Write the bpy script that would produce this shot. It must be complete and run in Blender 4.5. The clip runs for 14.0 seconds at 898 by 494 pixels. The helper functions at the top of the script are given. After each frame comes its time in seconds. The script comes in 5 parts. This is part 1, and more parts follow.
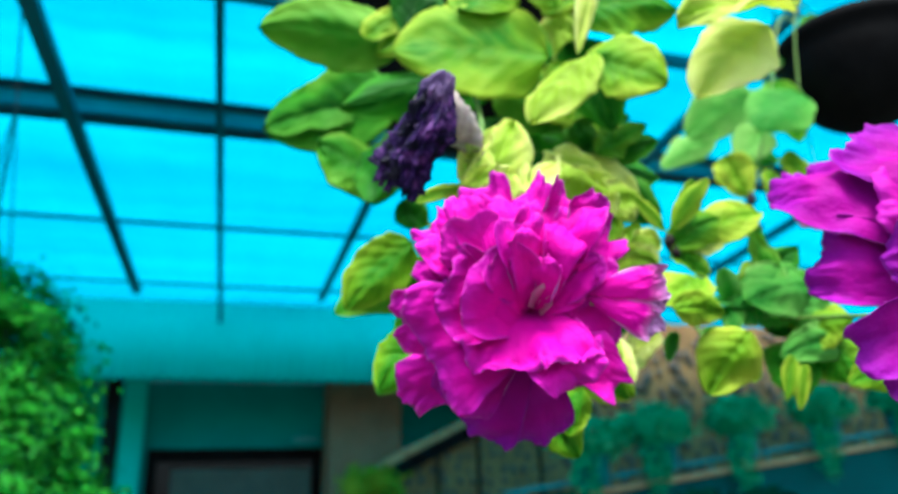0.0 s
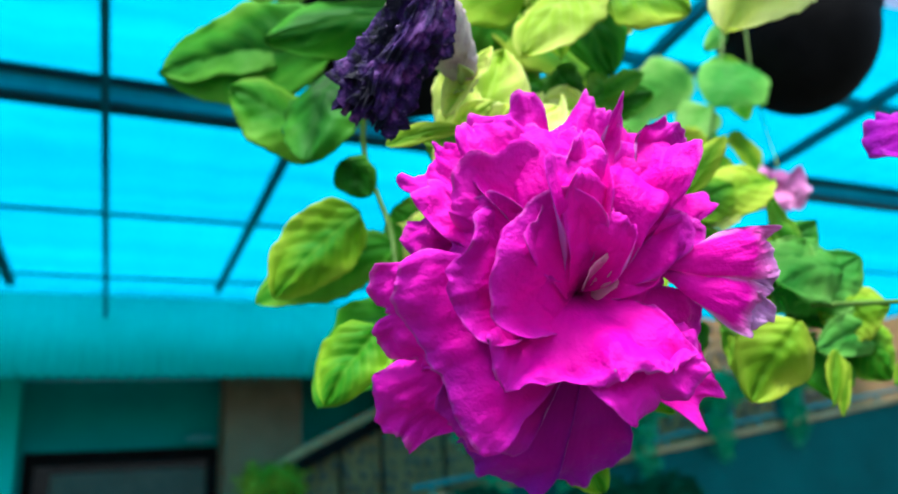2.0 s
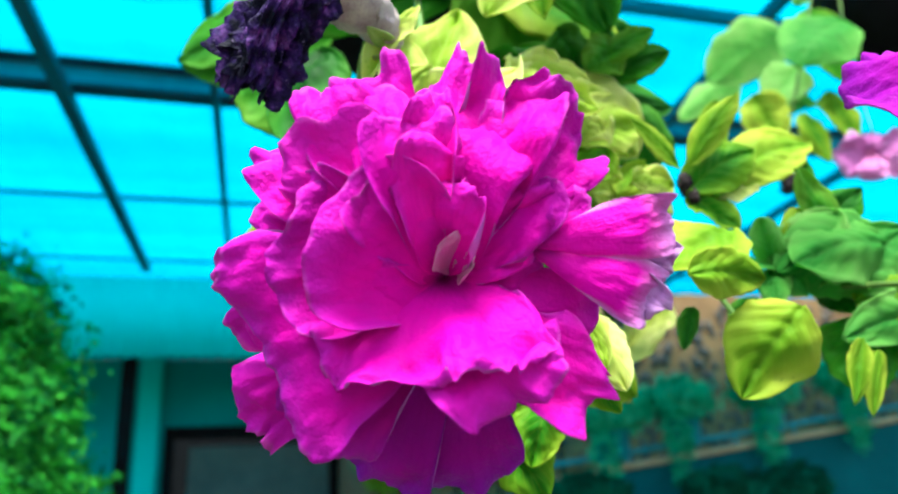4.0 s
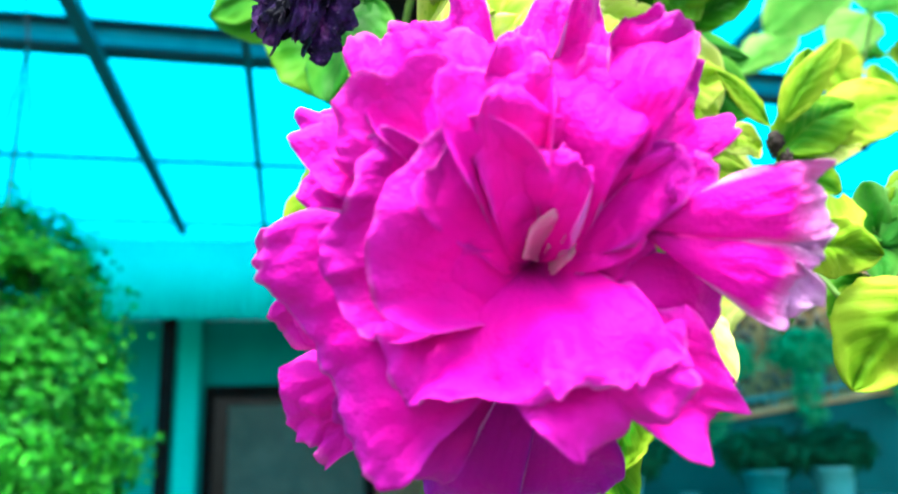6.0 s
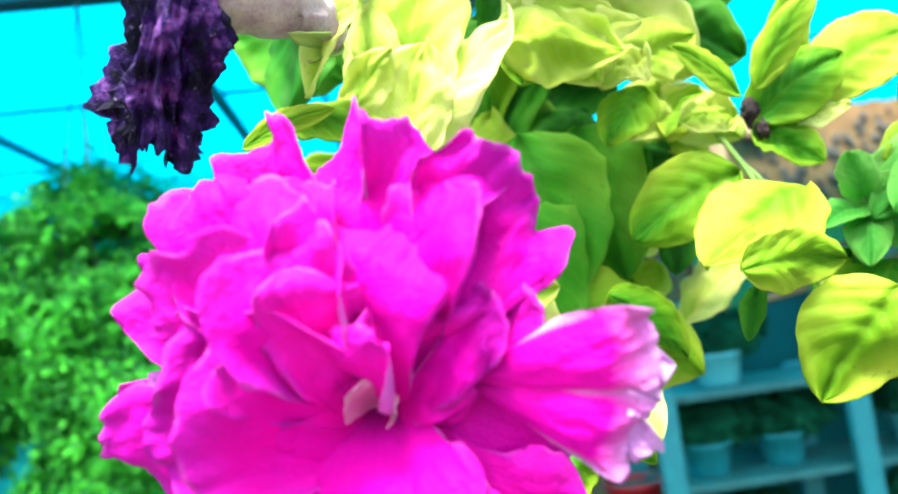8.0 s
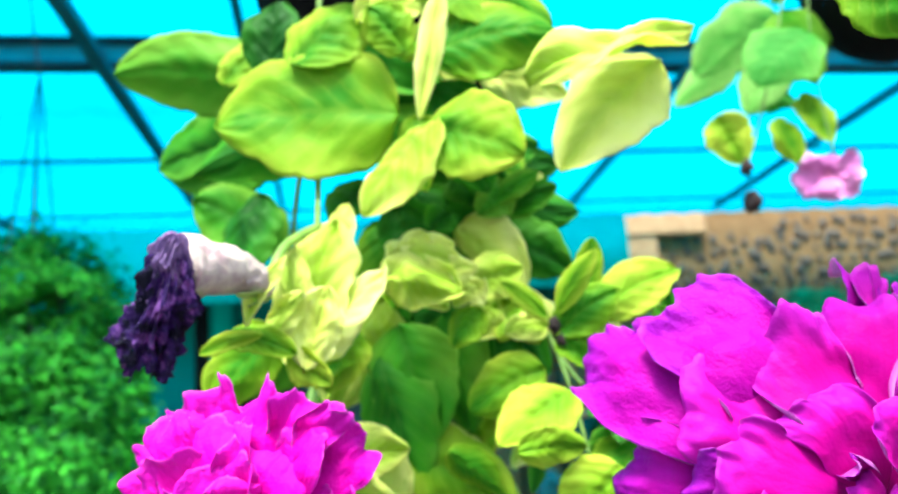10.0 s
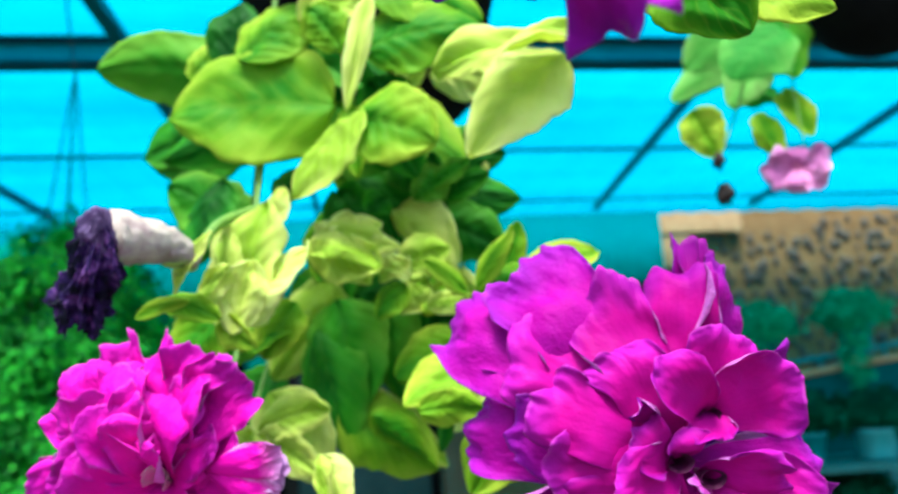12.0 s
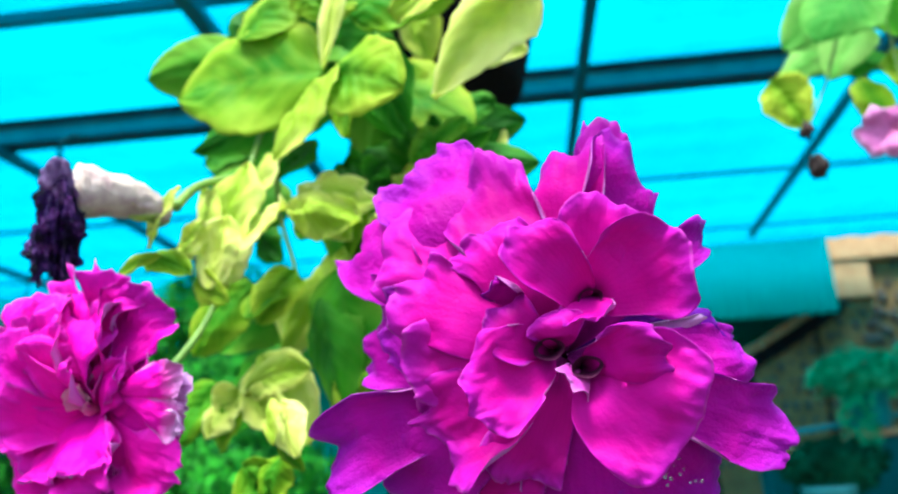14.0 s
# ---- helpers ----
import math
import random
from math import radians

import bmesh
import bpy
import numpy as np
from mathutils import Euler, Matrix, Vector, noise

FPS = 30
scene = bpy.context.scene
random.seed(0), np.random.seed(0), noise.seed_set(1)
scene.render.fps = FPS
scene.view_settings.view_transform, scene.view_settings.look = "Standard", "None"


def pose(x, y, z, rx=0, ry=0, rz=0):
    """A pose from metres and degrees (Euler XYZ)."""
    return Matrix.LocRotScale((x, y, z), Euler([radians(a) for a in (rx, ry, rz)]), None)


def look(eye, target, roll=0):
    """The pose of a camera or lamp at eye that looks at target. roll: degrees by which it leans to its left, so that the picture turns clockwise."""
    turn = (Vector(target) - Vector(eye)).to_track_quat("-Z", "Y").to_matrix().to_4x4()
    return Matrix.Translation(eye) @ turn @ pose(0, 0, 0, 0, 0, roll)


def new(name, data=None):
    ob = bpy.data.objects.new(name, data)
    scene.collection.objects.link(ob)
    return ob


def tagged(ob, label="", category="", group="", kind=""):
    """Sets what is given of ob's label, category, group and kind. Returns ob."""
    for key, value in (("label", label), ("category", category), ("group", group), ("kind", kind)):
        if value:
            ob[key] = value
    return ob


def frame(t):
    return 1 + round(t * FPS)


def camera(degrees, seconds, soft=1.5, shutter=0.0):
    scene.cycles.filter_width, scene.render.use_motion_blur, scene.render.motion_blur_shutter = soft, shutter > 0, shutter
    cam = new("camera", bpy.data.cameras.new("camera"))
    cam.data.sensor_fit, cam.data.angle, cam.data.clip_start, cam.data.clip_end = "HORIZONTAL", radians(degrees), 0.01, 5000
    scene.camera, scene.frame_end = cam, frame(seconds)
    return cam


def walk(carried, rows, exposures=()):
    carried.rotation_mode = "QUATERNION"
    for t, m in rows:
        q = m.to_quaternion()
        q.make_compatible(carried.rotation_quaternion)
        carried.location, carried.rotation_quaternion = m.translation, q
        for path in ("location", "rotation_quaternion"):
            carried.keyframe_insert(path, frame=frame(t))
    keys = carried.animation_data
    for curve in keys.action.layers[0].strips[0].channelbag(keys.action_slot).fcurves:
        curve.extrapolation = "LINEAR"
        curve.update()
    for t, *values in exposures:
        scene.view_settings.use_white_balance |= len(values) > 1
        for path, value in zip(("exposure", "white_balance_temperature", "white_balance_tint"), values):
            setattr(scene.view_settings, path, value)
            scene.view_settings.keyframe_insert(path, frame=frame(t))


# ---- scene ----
cam = camera(62.0, 14.0, soft=2.0)
cam.data.dof.use_dof = True
cam.data.dof.focus_distance = 0.20
cam.data.dof.aperture_fstop = 12.0
PATH = [
    (0, (-0.026, -0.055, 1.592), (0.526, 1.760, 2.227), -1.6),
    (0.5, (-0.053, 0.002, 1.605), (0.576, 1.790, 2.241), -3.0),
    (1, (-0.042, 0.024, 1.621), (0.663, 1.773, 2.286), -2.6),
    (1.5, (-0.039, 0.029, 1.616), (0.718, 1.763, 2.266), -2.2),
    (2, (-0.025, 0.053, 1.616), (0.778, 1.784, 2.217), -3.8),
    (2.5, (-0.001, 0.057, 1.624), (0.762, 1.815, 2.193), -4.7),
    (5, (0.057, 0.050, 1.617), (0.457, 1.929, 2.171), 0.2),
    (5.5, (0.042, 0.080, 1.626), (0.460, 1.967, 2.140), -0.1),
    (6, (0.045, 0.084, 1.633), (0.470, 1.981, 2.103), -1.7),
    (6.5, (0.071, 0.088, 1.643), (0.357, 2.036, 1.994), -5.0),
    (7, (0.096, 0.083, 1.656), (0.250, 2.062, 1.903), -6.2),
    (7.5, (0.103, 0.082, 1.666), (0.179, 2.075, 1.816), -6.4),
    (8, (0.098, 0.075, 1.679), (0.278, 2.057, 1.879), -7.3),
    (8.5, (0.076, 0.064, 1.678), (0.382, 2.030, 1.875), -7.2),
    (9, (0.097, 0.017, 1.690), (0.406, 1.975, 1.951), -5.4),
    (11.5, (0.133, -0.088, 1.723), (0.501, 1.834, 2.138), -3.2),
    (12, (0.172, -0.094, 1.694), (0.414, 1.857, 2.064), -3.1),
    (12.5, (0.219, -0.104, 1.697), (0.251, 1.855, 2.099), -2.4),
    (13, (0.255, -0.114, 1.686), (0.095, 1.816, 2.186), -1.6),
    (13.5, (0.267, -0.108, 1.684), (0.130, 1.812, 2.228), -1.3),
    (14, (0.264, -0.066, 1.642), (0.098, 1.859, 2.157), -3.2),
]
EXPOSURES = [(0.0, 0.97, 6100, 0), (1.0, 0.88, 6000, 2), (2.5, 1.00, 6050, 4), (5.0, 1.58, 6250, 4), (5.5, 1.82, 6400, -4), (6.7, 1.92, 6500, 0), (7.5, 2.05, 6450, 0), (8.0, 1.98, 6350, 8), (9.2, 1.85, 6300, 10), (11.5, 0.92, 6050, -4), (12.5, 1.08, 6000, -2), (13.0, 0.75, 5950, 0), (13.5, 0.68, 5900, 0), (14.0, 1.27, 6150, 2)]
walk(cam, [(t, look(eye, target, roll)) for t, eye, target, roll in PATH], EXPOSURES)

# ---- light: a bright hazy day over an open-sided shade house ----
world = bpy.data.worlds.new("sky")
scene.world = world
world.use_nodes = True
wn = world.node_tree.nodes
sky = wn.new("ShaderNodeTexSky")
sky.sky_type, sky.sun_disc = "NISHITA", False
sky.sun_elevation, sky.sun_rotation = radians(67), radians(196)
sky.air_density, sky.dust_density, sky.ozone_density = 1.0, 4.0, 1.0
world.node_tree.links.new(sky.outputs[0], wn["Background"].inputs[0])
wn["Background"].inputs[1].default_value = 0.14
sun = new("sun", bpy.data.lights.new("sun", "SUN"))
sun.data.energy, sun.data.angle, sun.data.color = 3.0, radians(20), (1.0, 0.97, 0.90)
sun.matrix_world = look((0, 0, 0), (0.11, 0.38, -0.92))


# ---- materials ----
def material(name, rough=0.6, metal=0.0, spec=0.5):
    m = bpy.data.materials.new(name)
    m.use_nodes = True
    b = m.node_tree.nodes["Principled BSDF"]
    b.inputs["Roughness"].default_value, b.inputs["Metallic"].default_value = rough, metal
    b.inputs["Specular IOR Level"].default_value = spec
    return m, m.node_tree.nodes, m.node_tree.links, b


def noise_tex(n, l, scale, detail=4.0, rough=0.6, vector=None):
    t = n.new("ShaderNodeTexNoise")
    t.inputs["Scale"].default_value, t.inputs["Detail"].default_value, t.inputs["Roughness"].default_value = scale, detail, rough
    if vector is None:
        vector = n.new("ShaderNodeTexCoord").outputs["Object"]
    l.new(vector, t.inputs["Vector"])
    return t


def ramp(n, l, src, stops):
    r = n.new("ShaderNodeValToRGB")
    while len(r.color_ramp.elements) < len(stops):
        r.color_ramp.elements.new(0.5)
    for e, (p, c) in zip(r.color_ramp.elements, stops):
        e.position, e.color = p, (*c, 1)
    l.new(src, r.inputs[0])
    return r


def mix(n, l, fac, a, b, kind="MIX"):
    x = n.new("ShaderNodeMix")
    x.data_type, x.blend_type = "RGBA", kind
    for sock, v in ((x.inputs[0], fac), (x.inputs[6], a), (x.inputs[7], b)):
        if isinstance(v, bpy.types.NodeSocket):
            l.new(v, sock)
        elif isinstance(v, tuple):
            sock.default_value = (*v, 1)
        else:
            sock.default_value = v
    return x.outputs[2]


def arith(n, l, op, a, b=0.0, c=0.0):
    x = n.new("ShaderNodeMath")
    x.operation = op
    for sock, v in zip(x.inputs, (a, b, c)):
        if isinstance(v, bpy.types.NodeSocket):
            l.new(v, sock)
        else:
            sock.default_value = v
    return x.outputs[0]


def bump(n, l, b, height, strength=0.3, dist=0.001):
    x = n.new("ShaderNodeBump")
    x.inputs["Strength"].default_value, x.inputs["Distance"].default_value = strength, dist
    l.new(height, x.inputs["Height"])
    l.new(x.outputs[0], b.inputs["Normal"])


def glow_through(m, n, l, b, colour, share):
    """Mixes thin-tissue translucency into a blade's shader."""
    t = n.new("ShaderNodeBsdfTranslucent")
    if isinstance(colour, bpy.types.NodeSocket):
        l.new(colour, t.inputs[0])
    else:
        t.inputs[0].default_value = (*colour, 1)
    s = n.new("ShaderNodeMixShader")
    s.inputs[0].default_value = share
    l.new(b.outputs[0], s.inputs[1])
    l.new(t.outputs[0], s.inputs[2])
    l.new(s.outputs[0], n["Material Output"].inputs[0])


def petal_material(name, rim, body, throat, share=0.17, edge=(0.76, 0.10, 0.60), crinkle=1.0, fade=0.78, spot=None):
    m, n, l, b = material(name, 0.5, 0.0, 0.06)
    uv = n.new("ShaderNodeUVMap").outputs[0]
    sep = n.new("ShaderNodeSeparateXYZ")
    l.new(uv, sep.inputs[0])
    u, v = sep.outputs[0], sep.outputs[1]
    side = arith(n, l, "ABSOLUTE", arith(n, l, "MULTIPLY_ADD", v, 2.0, -1.0))
    out = arith(n, l, "MAXIMUM", u, arith(n, l, "MULTIPLY", side, arith(n, l, "MINIMUM", arith(n, l, "MULTIPLY", u, 1.5), 1.0)))
    base = ramp(n, l, out, [(0.05, throat), (0.30, body), (fade, body), (0.97, rim)]).outputs[0]
    worn = ramp(n, l, noise_tex(n, l, 110.0, 2.0).outputs[0], [(0.42, (0, 0, 0)), (0.62, (0.9, 0.9, 0.9))]).outputs[0]
    lip = ramp(n, l, out, [(0.972, (0, 0, 0)), (0.990, (1, 1, 1))]).outputs[0]
    base = mix(n, l, mix(n, l, 1.0, lip, worn, "MULTIPLY"), base, edge)
    patch = noise_tex(n, l, 70.0, 3.0)
    rnd = n.new("ShaderNodeObjectInfo").outputs["Random"]
    shift = arith(n, l, "ADD", patch.outputs[0], arith(n, l, "MULTIPLY", rnd, 0.35))
    col = mix(n, l, ramp(n, l, shift, [(0.55, (0, 0, 0)), (0.95, (0.4, 0.4, 0.4))]).outputs[0], base, spot or rim)
    fan = arith(n, l, "MULTIPLY", arith(n, l, "SUBTRACT", v, 0.5), 46.0)
    wob = arith(n, l, "MULTIPLY", noise_tex(n, l, 160.0, 2.0).outputs[0], 5.0)
    vein = arith(n, l, "POWER", arith(n, l, "ABSOLUTE", arith(n, l, "SINE", arith(n, l, "ADD", fan, wob))), 6.0)
    tone = ramp(n, l, rnd, [(0.0, (0.84, 0.86, 0.84)), (0.4, (0.98, 0.96, 0.95)), (1.0, (1.10, 1.0, 0.98))]).outputs[0]
    col = mix(n, l, 1.0, col, tone, "MULTIPLY")
    cloud = ramp(n, l, noise_tex(n, l, 38.0, 2.0).outputs[0], [(0.35, (0.84, 0.84, 0.88)), (0.56, (1.0, 1.0, 1.0))]).outputs[0]
    col = mix(n, l, 1.0, col, cloud, "MULTIPLY")
    veined = arith(n, l, "MULTIPLY", vein, 0.04)
    col = mix(n, l, veined, col, throat)
    l.new(col, b.inputs["Base Color"])
    fine = noise_tex(n, l, 900.0, 3.0)
    crink = noise_tex(n, l, 150.0, 3.0)
    h = arith(n, l, "ADD", arith(n, l, "MULTIPLY", crink.outputs[0], arith(n, l, "MULTIPLY_ADD", arith(n, l, "POWER", u, 2.0), 1.9, 0.25)), arith(n, l, "ADD", arith(n, l, "MULTIPLY", fine.outputs[0], 0.5), arith(n, l, "MULTIPLY", vein, -0.05)))
    bump(n, l, b, h, 0.65 * crinkle, 0.0013)
    b.inputs["Sheen Weight"].default_value = 0.0
    glow_through(m, n, l, b, col, share)
    return m


PETAL = petal_material("petal_magenta", (0.78, 0.014, 0.58), (0.93, 0.0005, 0.50), (0.20, 0.0, 0.07))
PETAL_DEEP = petal_material("petal_purple", (0.35, 0.010, 0.46), (0.49, 0.001, 0.36), (0.05, 0.0, 0.03), edge=(0.5, 0.06, 0.6))
PETAL_VIOLET = petal_material("petal_violet", (0.16, 0.010, 0.42), (0.13, 0.002, 0.28), (0.03, 0.0, 0.04), edge=(0.4, 0.03, 0.5))
PETAL_RICH = petal_material("petal_rich_magenta", (0.52, 0.012, 0.48), (0.62, 0.001, 0.32), (0.06, 0.0, 0.03), edge=(0.60, 0.06, 0.52), crinkle=0.45)
PETAL_LILAC = petal_material("petal_lilac", (0.66, 0.20, 0.70), (0.72, 0.08, 0.62), (0.40, 0.03, 0.32))
PETAL_PALE = petal_material("petal_lavender", (0.70, 0.40, 0.76), (0.58, 0.24, 0.66), (0.60, 0.14, 0.52), edge=(0.72, 0.26, 0.70))
PETAL_FADE = petal_material("petal_magenta_fading", (0.78, 0.36, 0.78), (0.90, 0.001, 0.50), (0.30, 0.0, 0.12), edge=(0.80, 0.32, 0.78), fade=0.74, spot=(0.76, 0.010, 0.53))
PETAL_ROSE = petal_material("petal_faded_rose", (0.74, 0.42, 0.60), (0.68, 0.26, 0.50), (0.30, 0.05, 0.18), edge=(0.78, 0.52, 0.64))
PETAL_PINK = petal_material("petal_pink", (0.85, 0.44, 0.78), (0.80, 0.24, 0.64), (0.4, 0.03, 0.2))


def leaf_material(name, dark, body, pale, share=0.3):
    m, n, l, b = material(name, 0.6, 0.0, 0.18)
    uv = n.new("ShaderNodeUVMap").outputs[0]
    sep = n.new("ShaderNodeSeparateXYZ")
    l.new(uv, sep.inputs[0])
    u, v = sep.outputs[0], sep.outputs[1]
    rnd = n.new("ShaderNodeObjectInfo").outputs["Random"]
    patch = noise_tex(n, l, 26.0, 2.0)
    shift = arith(n, l, "ADD", arith(n, l, "MULTIPLY_ADD", patch.outputs[0], 0.60, 0.20), arith(n, l, "MULTIPLY", arith(n, l, "SUBTRACT", rnd, 0.5), 0.30))
    shift = arith(n, l, "ADD", shift, arith(n, l, "MULTIPLY_ADD", arith(n, l, "ABSOLUTE", arith(n, l, "SUBTRACT", v, 0.5)), 0.62, -0.16))
    col = ramp(n, l, shift, [(0.30, dark), (0.50, body), (0.74, pale)]).outputs[0]
    across = arith(n, l, "ABSOLUTE", arith(n, l, "SUBTRACT", v, 0.5))
    rib = arith(n, l, "LESS_THAN", across, 0.022)
    side = arith(n, l, "SUBTRACT", arith(n, l, "MULTIPLY", u, 25.0), arith(n, l, "MULTIPLY", across, 20.0))
    side = arith(n, l, "ADD", side, arith(n, l, "MULTIPLY", noise_tex(n, l, 90.0, 2.0).outputs[0], 2.5))
    vein = arith(n, l, "POWER", arith(n, l, "ABSOLUTE", arith(n, l, "SINE", side)), 14.0)
    col = mix(n, l, arith(n, l, "MULTIPLY", arith(n, l, "MAXIMUM", vein, rib), 0.10), col, pale)
    speck = noise_tex(n, l, 420.0, 2.0)
    col = mix(n, l, ramp(n, l, speck.outputs[0], [(0.66, (0, 0, 0)), (0.74, (0.5, 0.5, 0.5))]).outputs[0], col, dark)
    l.new(col, b.inputs["Base Color"])
    quilt = noise_tex(n, l, 130.0, 3.0)
    h = arith(n, l, "ADD", arith(n, l, "MULTIPLY", quilt.outputs[0], 1.4), arith(n, l, "MULTIPLY", arith(n, l, "MAXIMUM", vein, rib), -0.20))
    bump(n, l, b, h, 0.5, 0.0009)
    glow_through(m, n, l, b, col, share)
    return m


LEAF_GREEN = leaf_material("leaf_green", (0.014, 0.17, 0.006), (0.06, 0.36, 0.012), (0.22, 0.52, 0.04), 0.4)
LEAF_YELLOW = leaf_material("leaf_yellow_green", (0.050, 0.31, 0.007), (0.24, 0.50, 0.014), (0.58, 0.72, 0.065), 0.44)
LEAF_BRIGHT = leaf_material("leaf_bright_green", (0.07, 0.42, 0.05), (0.20, 0.60, 0.10), (0.42, 0.76, 0.20), 0.55)
# darker copy of the leaf green: shade inside the cluster put into the colour
LEAF_SHADED = leaf_material("leaf_green_shaded", (0.008, 0.10, 0.006), (0.028, 0.23, 0.010), (0.10, 0.36, 0.022), 0.35)
# young pale leaves, with the sunlight on them put into the colour
LEAF_PALE_SUNLIT = leaf_material("leaf_pale_sunlit", (0.46, 0.68, 0.05), (0.78, 0.86, 0.20), (0.90, 0.94, 0.40), 0.50)


def plain(name, a, c, scale=20.0, rough=0.6, metal=0.0, relief=0.25, dist=0.002, spec=0.5):
    m, n, l, b = material(name, rough, metal, spec)
    big, small = noise_tex(n, l, scale, 5.0), noise_tex(n, l, scale * 9, 4.0)
    f = arith(n, l, "ADD", arith(n, l, "MULTIPLY", big.outputs[0], 0.7), arith(n, l, "MULTIPLY", small.outputs[0], 0.3))
    l.new(ramp(n, l, f, [(0.35, a), (0.65, c)]).outputs[0], b.inputs["Base Color"])
    bump(n, l, b, small.outputs[0], relief, dist)
    return m


STEM = plain("stem_green", (0.07, 0.20, 0.02), (0.22, 0.38, 0.06), 60, 0.6, 0, 0.3, 0.0006)
SEPAL = plain("sepal_green", (0.20, 0.36, 0.05), (0.45, 0.55, 0.14), 60, 0.6, 0, 0.3, 0.0006)


def wilted_material():
    m, n, l, b = material("wilted_purple", 0.65, 0.0, 0.2)
    big, fine = noise_tex(n, l, 120.0, 4.0), noise_tex(n, l, 620.0, 3.0)
    col = ramp(n, l, big.outputs[0], [(0.44, (0.001, 0.001, 0.012)), (0.56, (0.030, 0.008, 0.10)), (0.68, (0.24, 0.09, 0.36))]).outputs[0]
    col = mix(n, l, ramp(n, l, fine.outputs[0], [(0.64, (0, 0, 0)), (0.75, (0.4, 0.4, 0.4))]).outputs[0], col, (0.42, 0.30, 0.54))
    l.new(col, b.inputs["Base Color"])
    bump(n, l, b, fine.outputs[0], 0.9, 0.0012)
    return m


WILTED = wilted_material()
WILTED_PALE = plain("wilted_violet", (0.045, 0.018, 0.13), (0.34, 0.22, 0.46), 170, 0.6, 0, 0.8, 0.001, 0.2)
DRIED = plain("dried_brown", (0.004, 0.003, 0.004), (0.045, 0.022, 0.02), 150, 0.8, 0, 0.6, 0.001)
THROAT = plain("throat_purple", (0.02, 0.0, 0.015), (0.10, 0.0, 0.06), 300, 0.6, 0, 0.2, 0.0004)
TUBE = plain("faded_tube", (0.30, 0.20, 0.22), (0.62, 0.55, 0.47), 110, 0.6, 0, 0.4, 0.0008)
PISTIL = plain("dry_pistil", (0.42, 0.20, 0.24), (0.62, 0.40, 0.36), 200, 0.6, 0, 0.5, 0.0005)
POT_BLACK = plain("black_plastic", (0.003, 0.003, 0.0035), (0.007, 0.007, 0.008), 30, 0.65, 0, 0.1, 0.0005, 0.05)
POT_TEAL = plain("teal_plastic", (0.006, 0.20, 0.23), (0.015, 0.28, 0.30), 30, 0.45, 0, 0.1, 0.0008)
POT_WHITE = plain("pale_aqua_plastic", (0.06, 0.45, 0.48), (0.12, 0.56, 0.58), 30, 0.45, 0, 0.1, 0.0008)
WIRE = plain("wire_metal", (0.05, 0.06, 0.07), (0.12, 0.14, 0.15), 60, 0.45, 0.6, 0.1, 0.0003)
STEEL = plain("dark_painted_steel", (0.004, 0.035, 0.055), (0.010, 0.06, 0.085), 8, 0.55, 0, 0.15, 0.001)
RAFTER = plain("blue_painted_steel", (0.004, 0.11, 0.16), (0.010, 0.16, 0.22), 8, 0.55, 0, 0.15, 0.001)
WEB = plain("grey_painted_steel", (0.01, 0.26, 0.34), (0.05, 0.42, 0.50), 5, 0.55, 0, 0.15, 0.001)
FASCIA = plain("teal_sheet_paint", (0.010, 0.84, 0.70), (0.016, 0.92, 0.78), 2.5, 0.6, 0, 0.1, 0.001, 0.1)
PLASTER = plain("plaster_teal_grey", (0.008, 0.36, 0.33), (0.02, 0.46, 0.41), 3, 0.85, 0, 0.3, 0.003, 0.1)
BEIGE = plain("beige_plaster", (0.20, 0.15, 0.09), (0.30, 0.23, 0.14), 4, 0.85, 0, 0.3, 0.003)
DOORGREY = plain("door_grey", (0.05, 0.10, 0.085), (0.09, 0.15, 0.13), 6, 0.6, 0, 0.15, 0.001)
RACK = plain("rack_paint", (0.008, 0.11, 0.11), (0.02, 0.19, 0.18), 14, 0.6, 0, 0.3, 0.001)
# black paint; also painted shade inside the doorway and under the sloping edge
DARK = plain("dark_paint_and_shade", (0.003, 0.004, 0.005), (0.008, 0.010, 0.011), 8, 0.7, 0, 0.1, 0.001, 0.08)
TAN = plain("tan_plaster", (0.18, 0.105, 0.040), (0.32, 0.20, 0.080), 6, 0.9, 0, 0.6, 0.004)
STONE = plain("dark_pebble", (0.045, 0.042, 0.034), (0.10, 0.095, 0.08), 30, 0.6, 0, 0.3, 0.002)
PLANK = plain("raw_plank", (0.42, 0.26, 0.12), (0.62, 0.42, 0.22), 10, 0.75, 0, 0.4, 0.002)
TARP = plain("teal_wall_paint", (0.003, 0.085, 0.09), (0.006, 0.125, 0.13), 2.5, 0.7, 0, 0.2, 0.002, 0.08)
EARTH = plain("ground_earth", (0.05, 0.06, 0.05), (0.11, 0.11, 0.09), 1.5, 0.95, 0, 0.6, 0.01)


def foliage_material(name, dark, light):
    m, n, l, b = material(name, 0.55, 0.0, 0.15)
    island = n.new("ShaderNodeNewGeometry").outputs["Random Per Island"]
    big = noise_tex(n, l, 5.0, 3.0)
    f = arith(n, l, "MULTIPLY_ADD", island, 0.6, arith(n, l, "MULTIPLY_ADD", big.outputs[0], 0.8, -0.25))
    col = ramp(n, l, f, [(0.15, dark), (0.85, light)]).outputs[0]
    l.new(col, b.inputs["Base Color"])
    glow_through(m, n, l, b, col, 0.3)
    return m


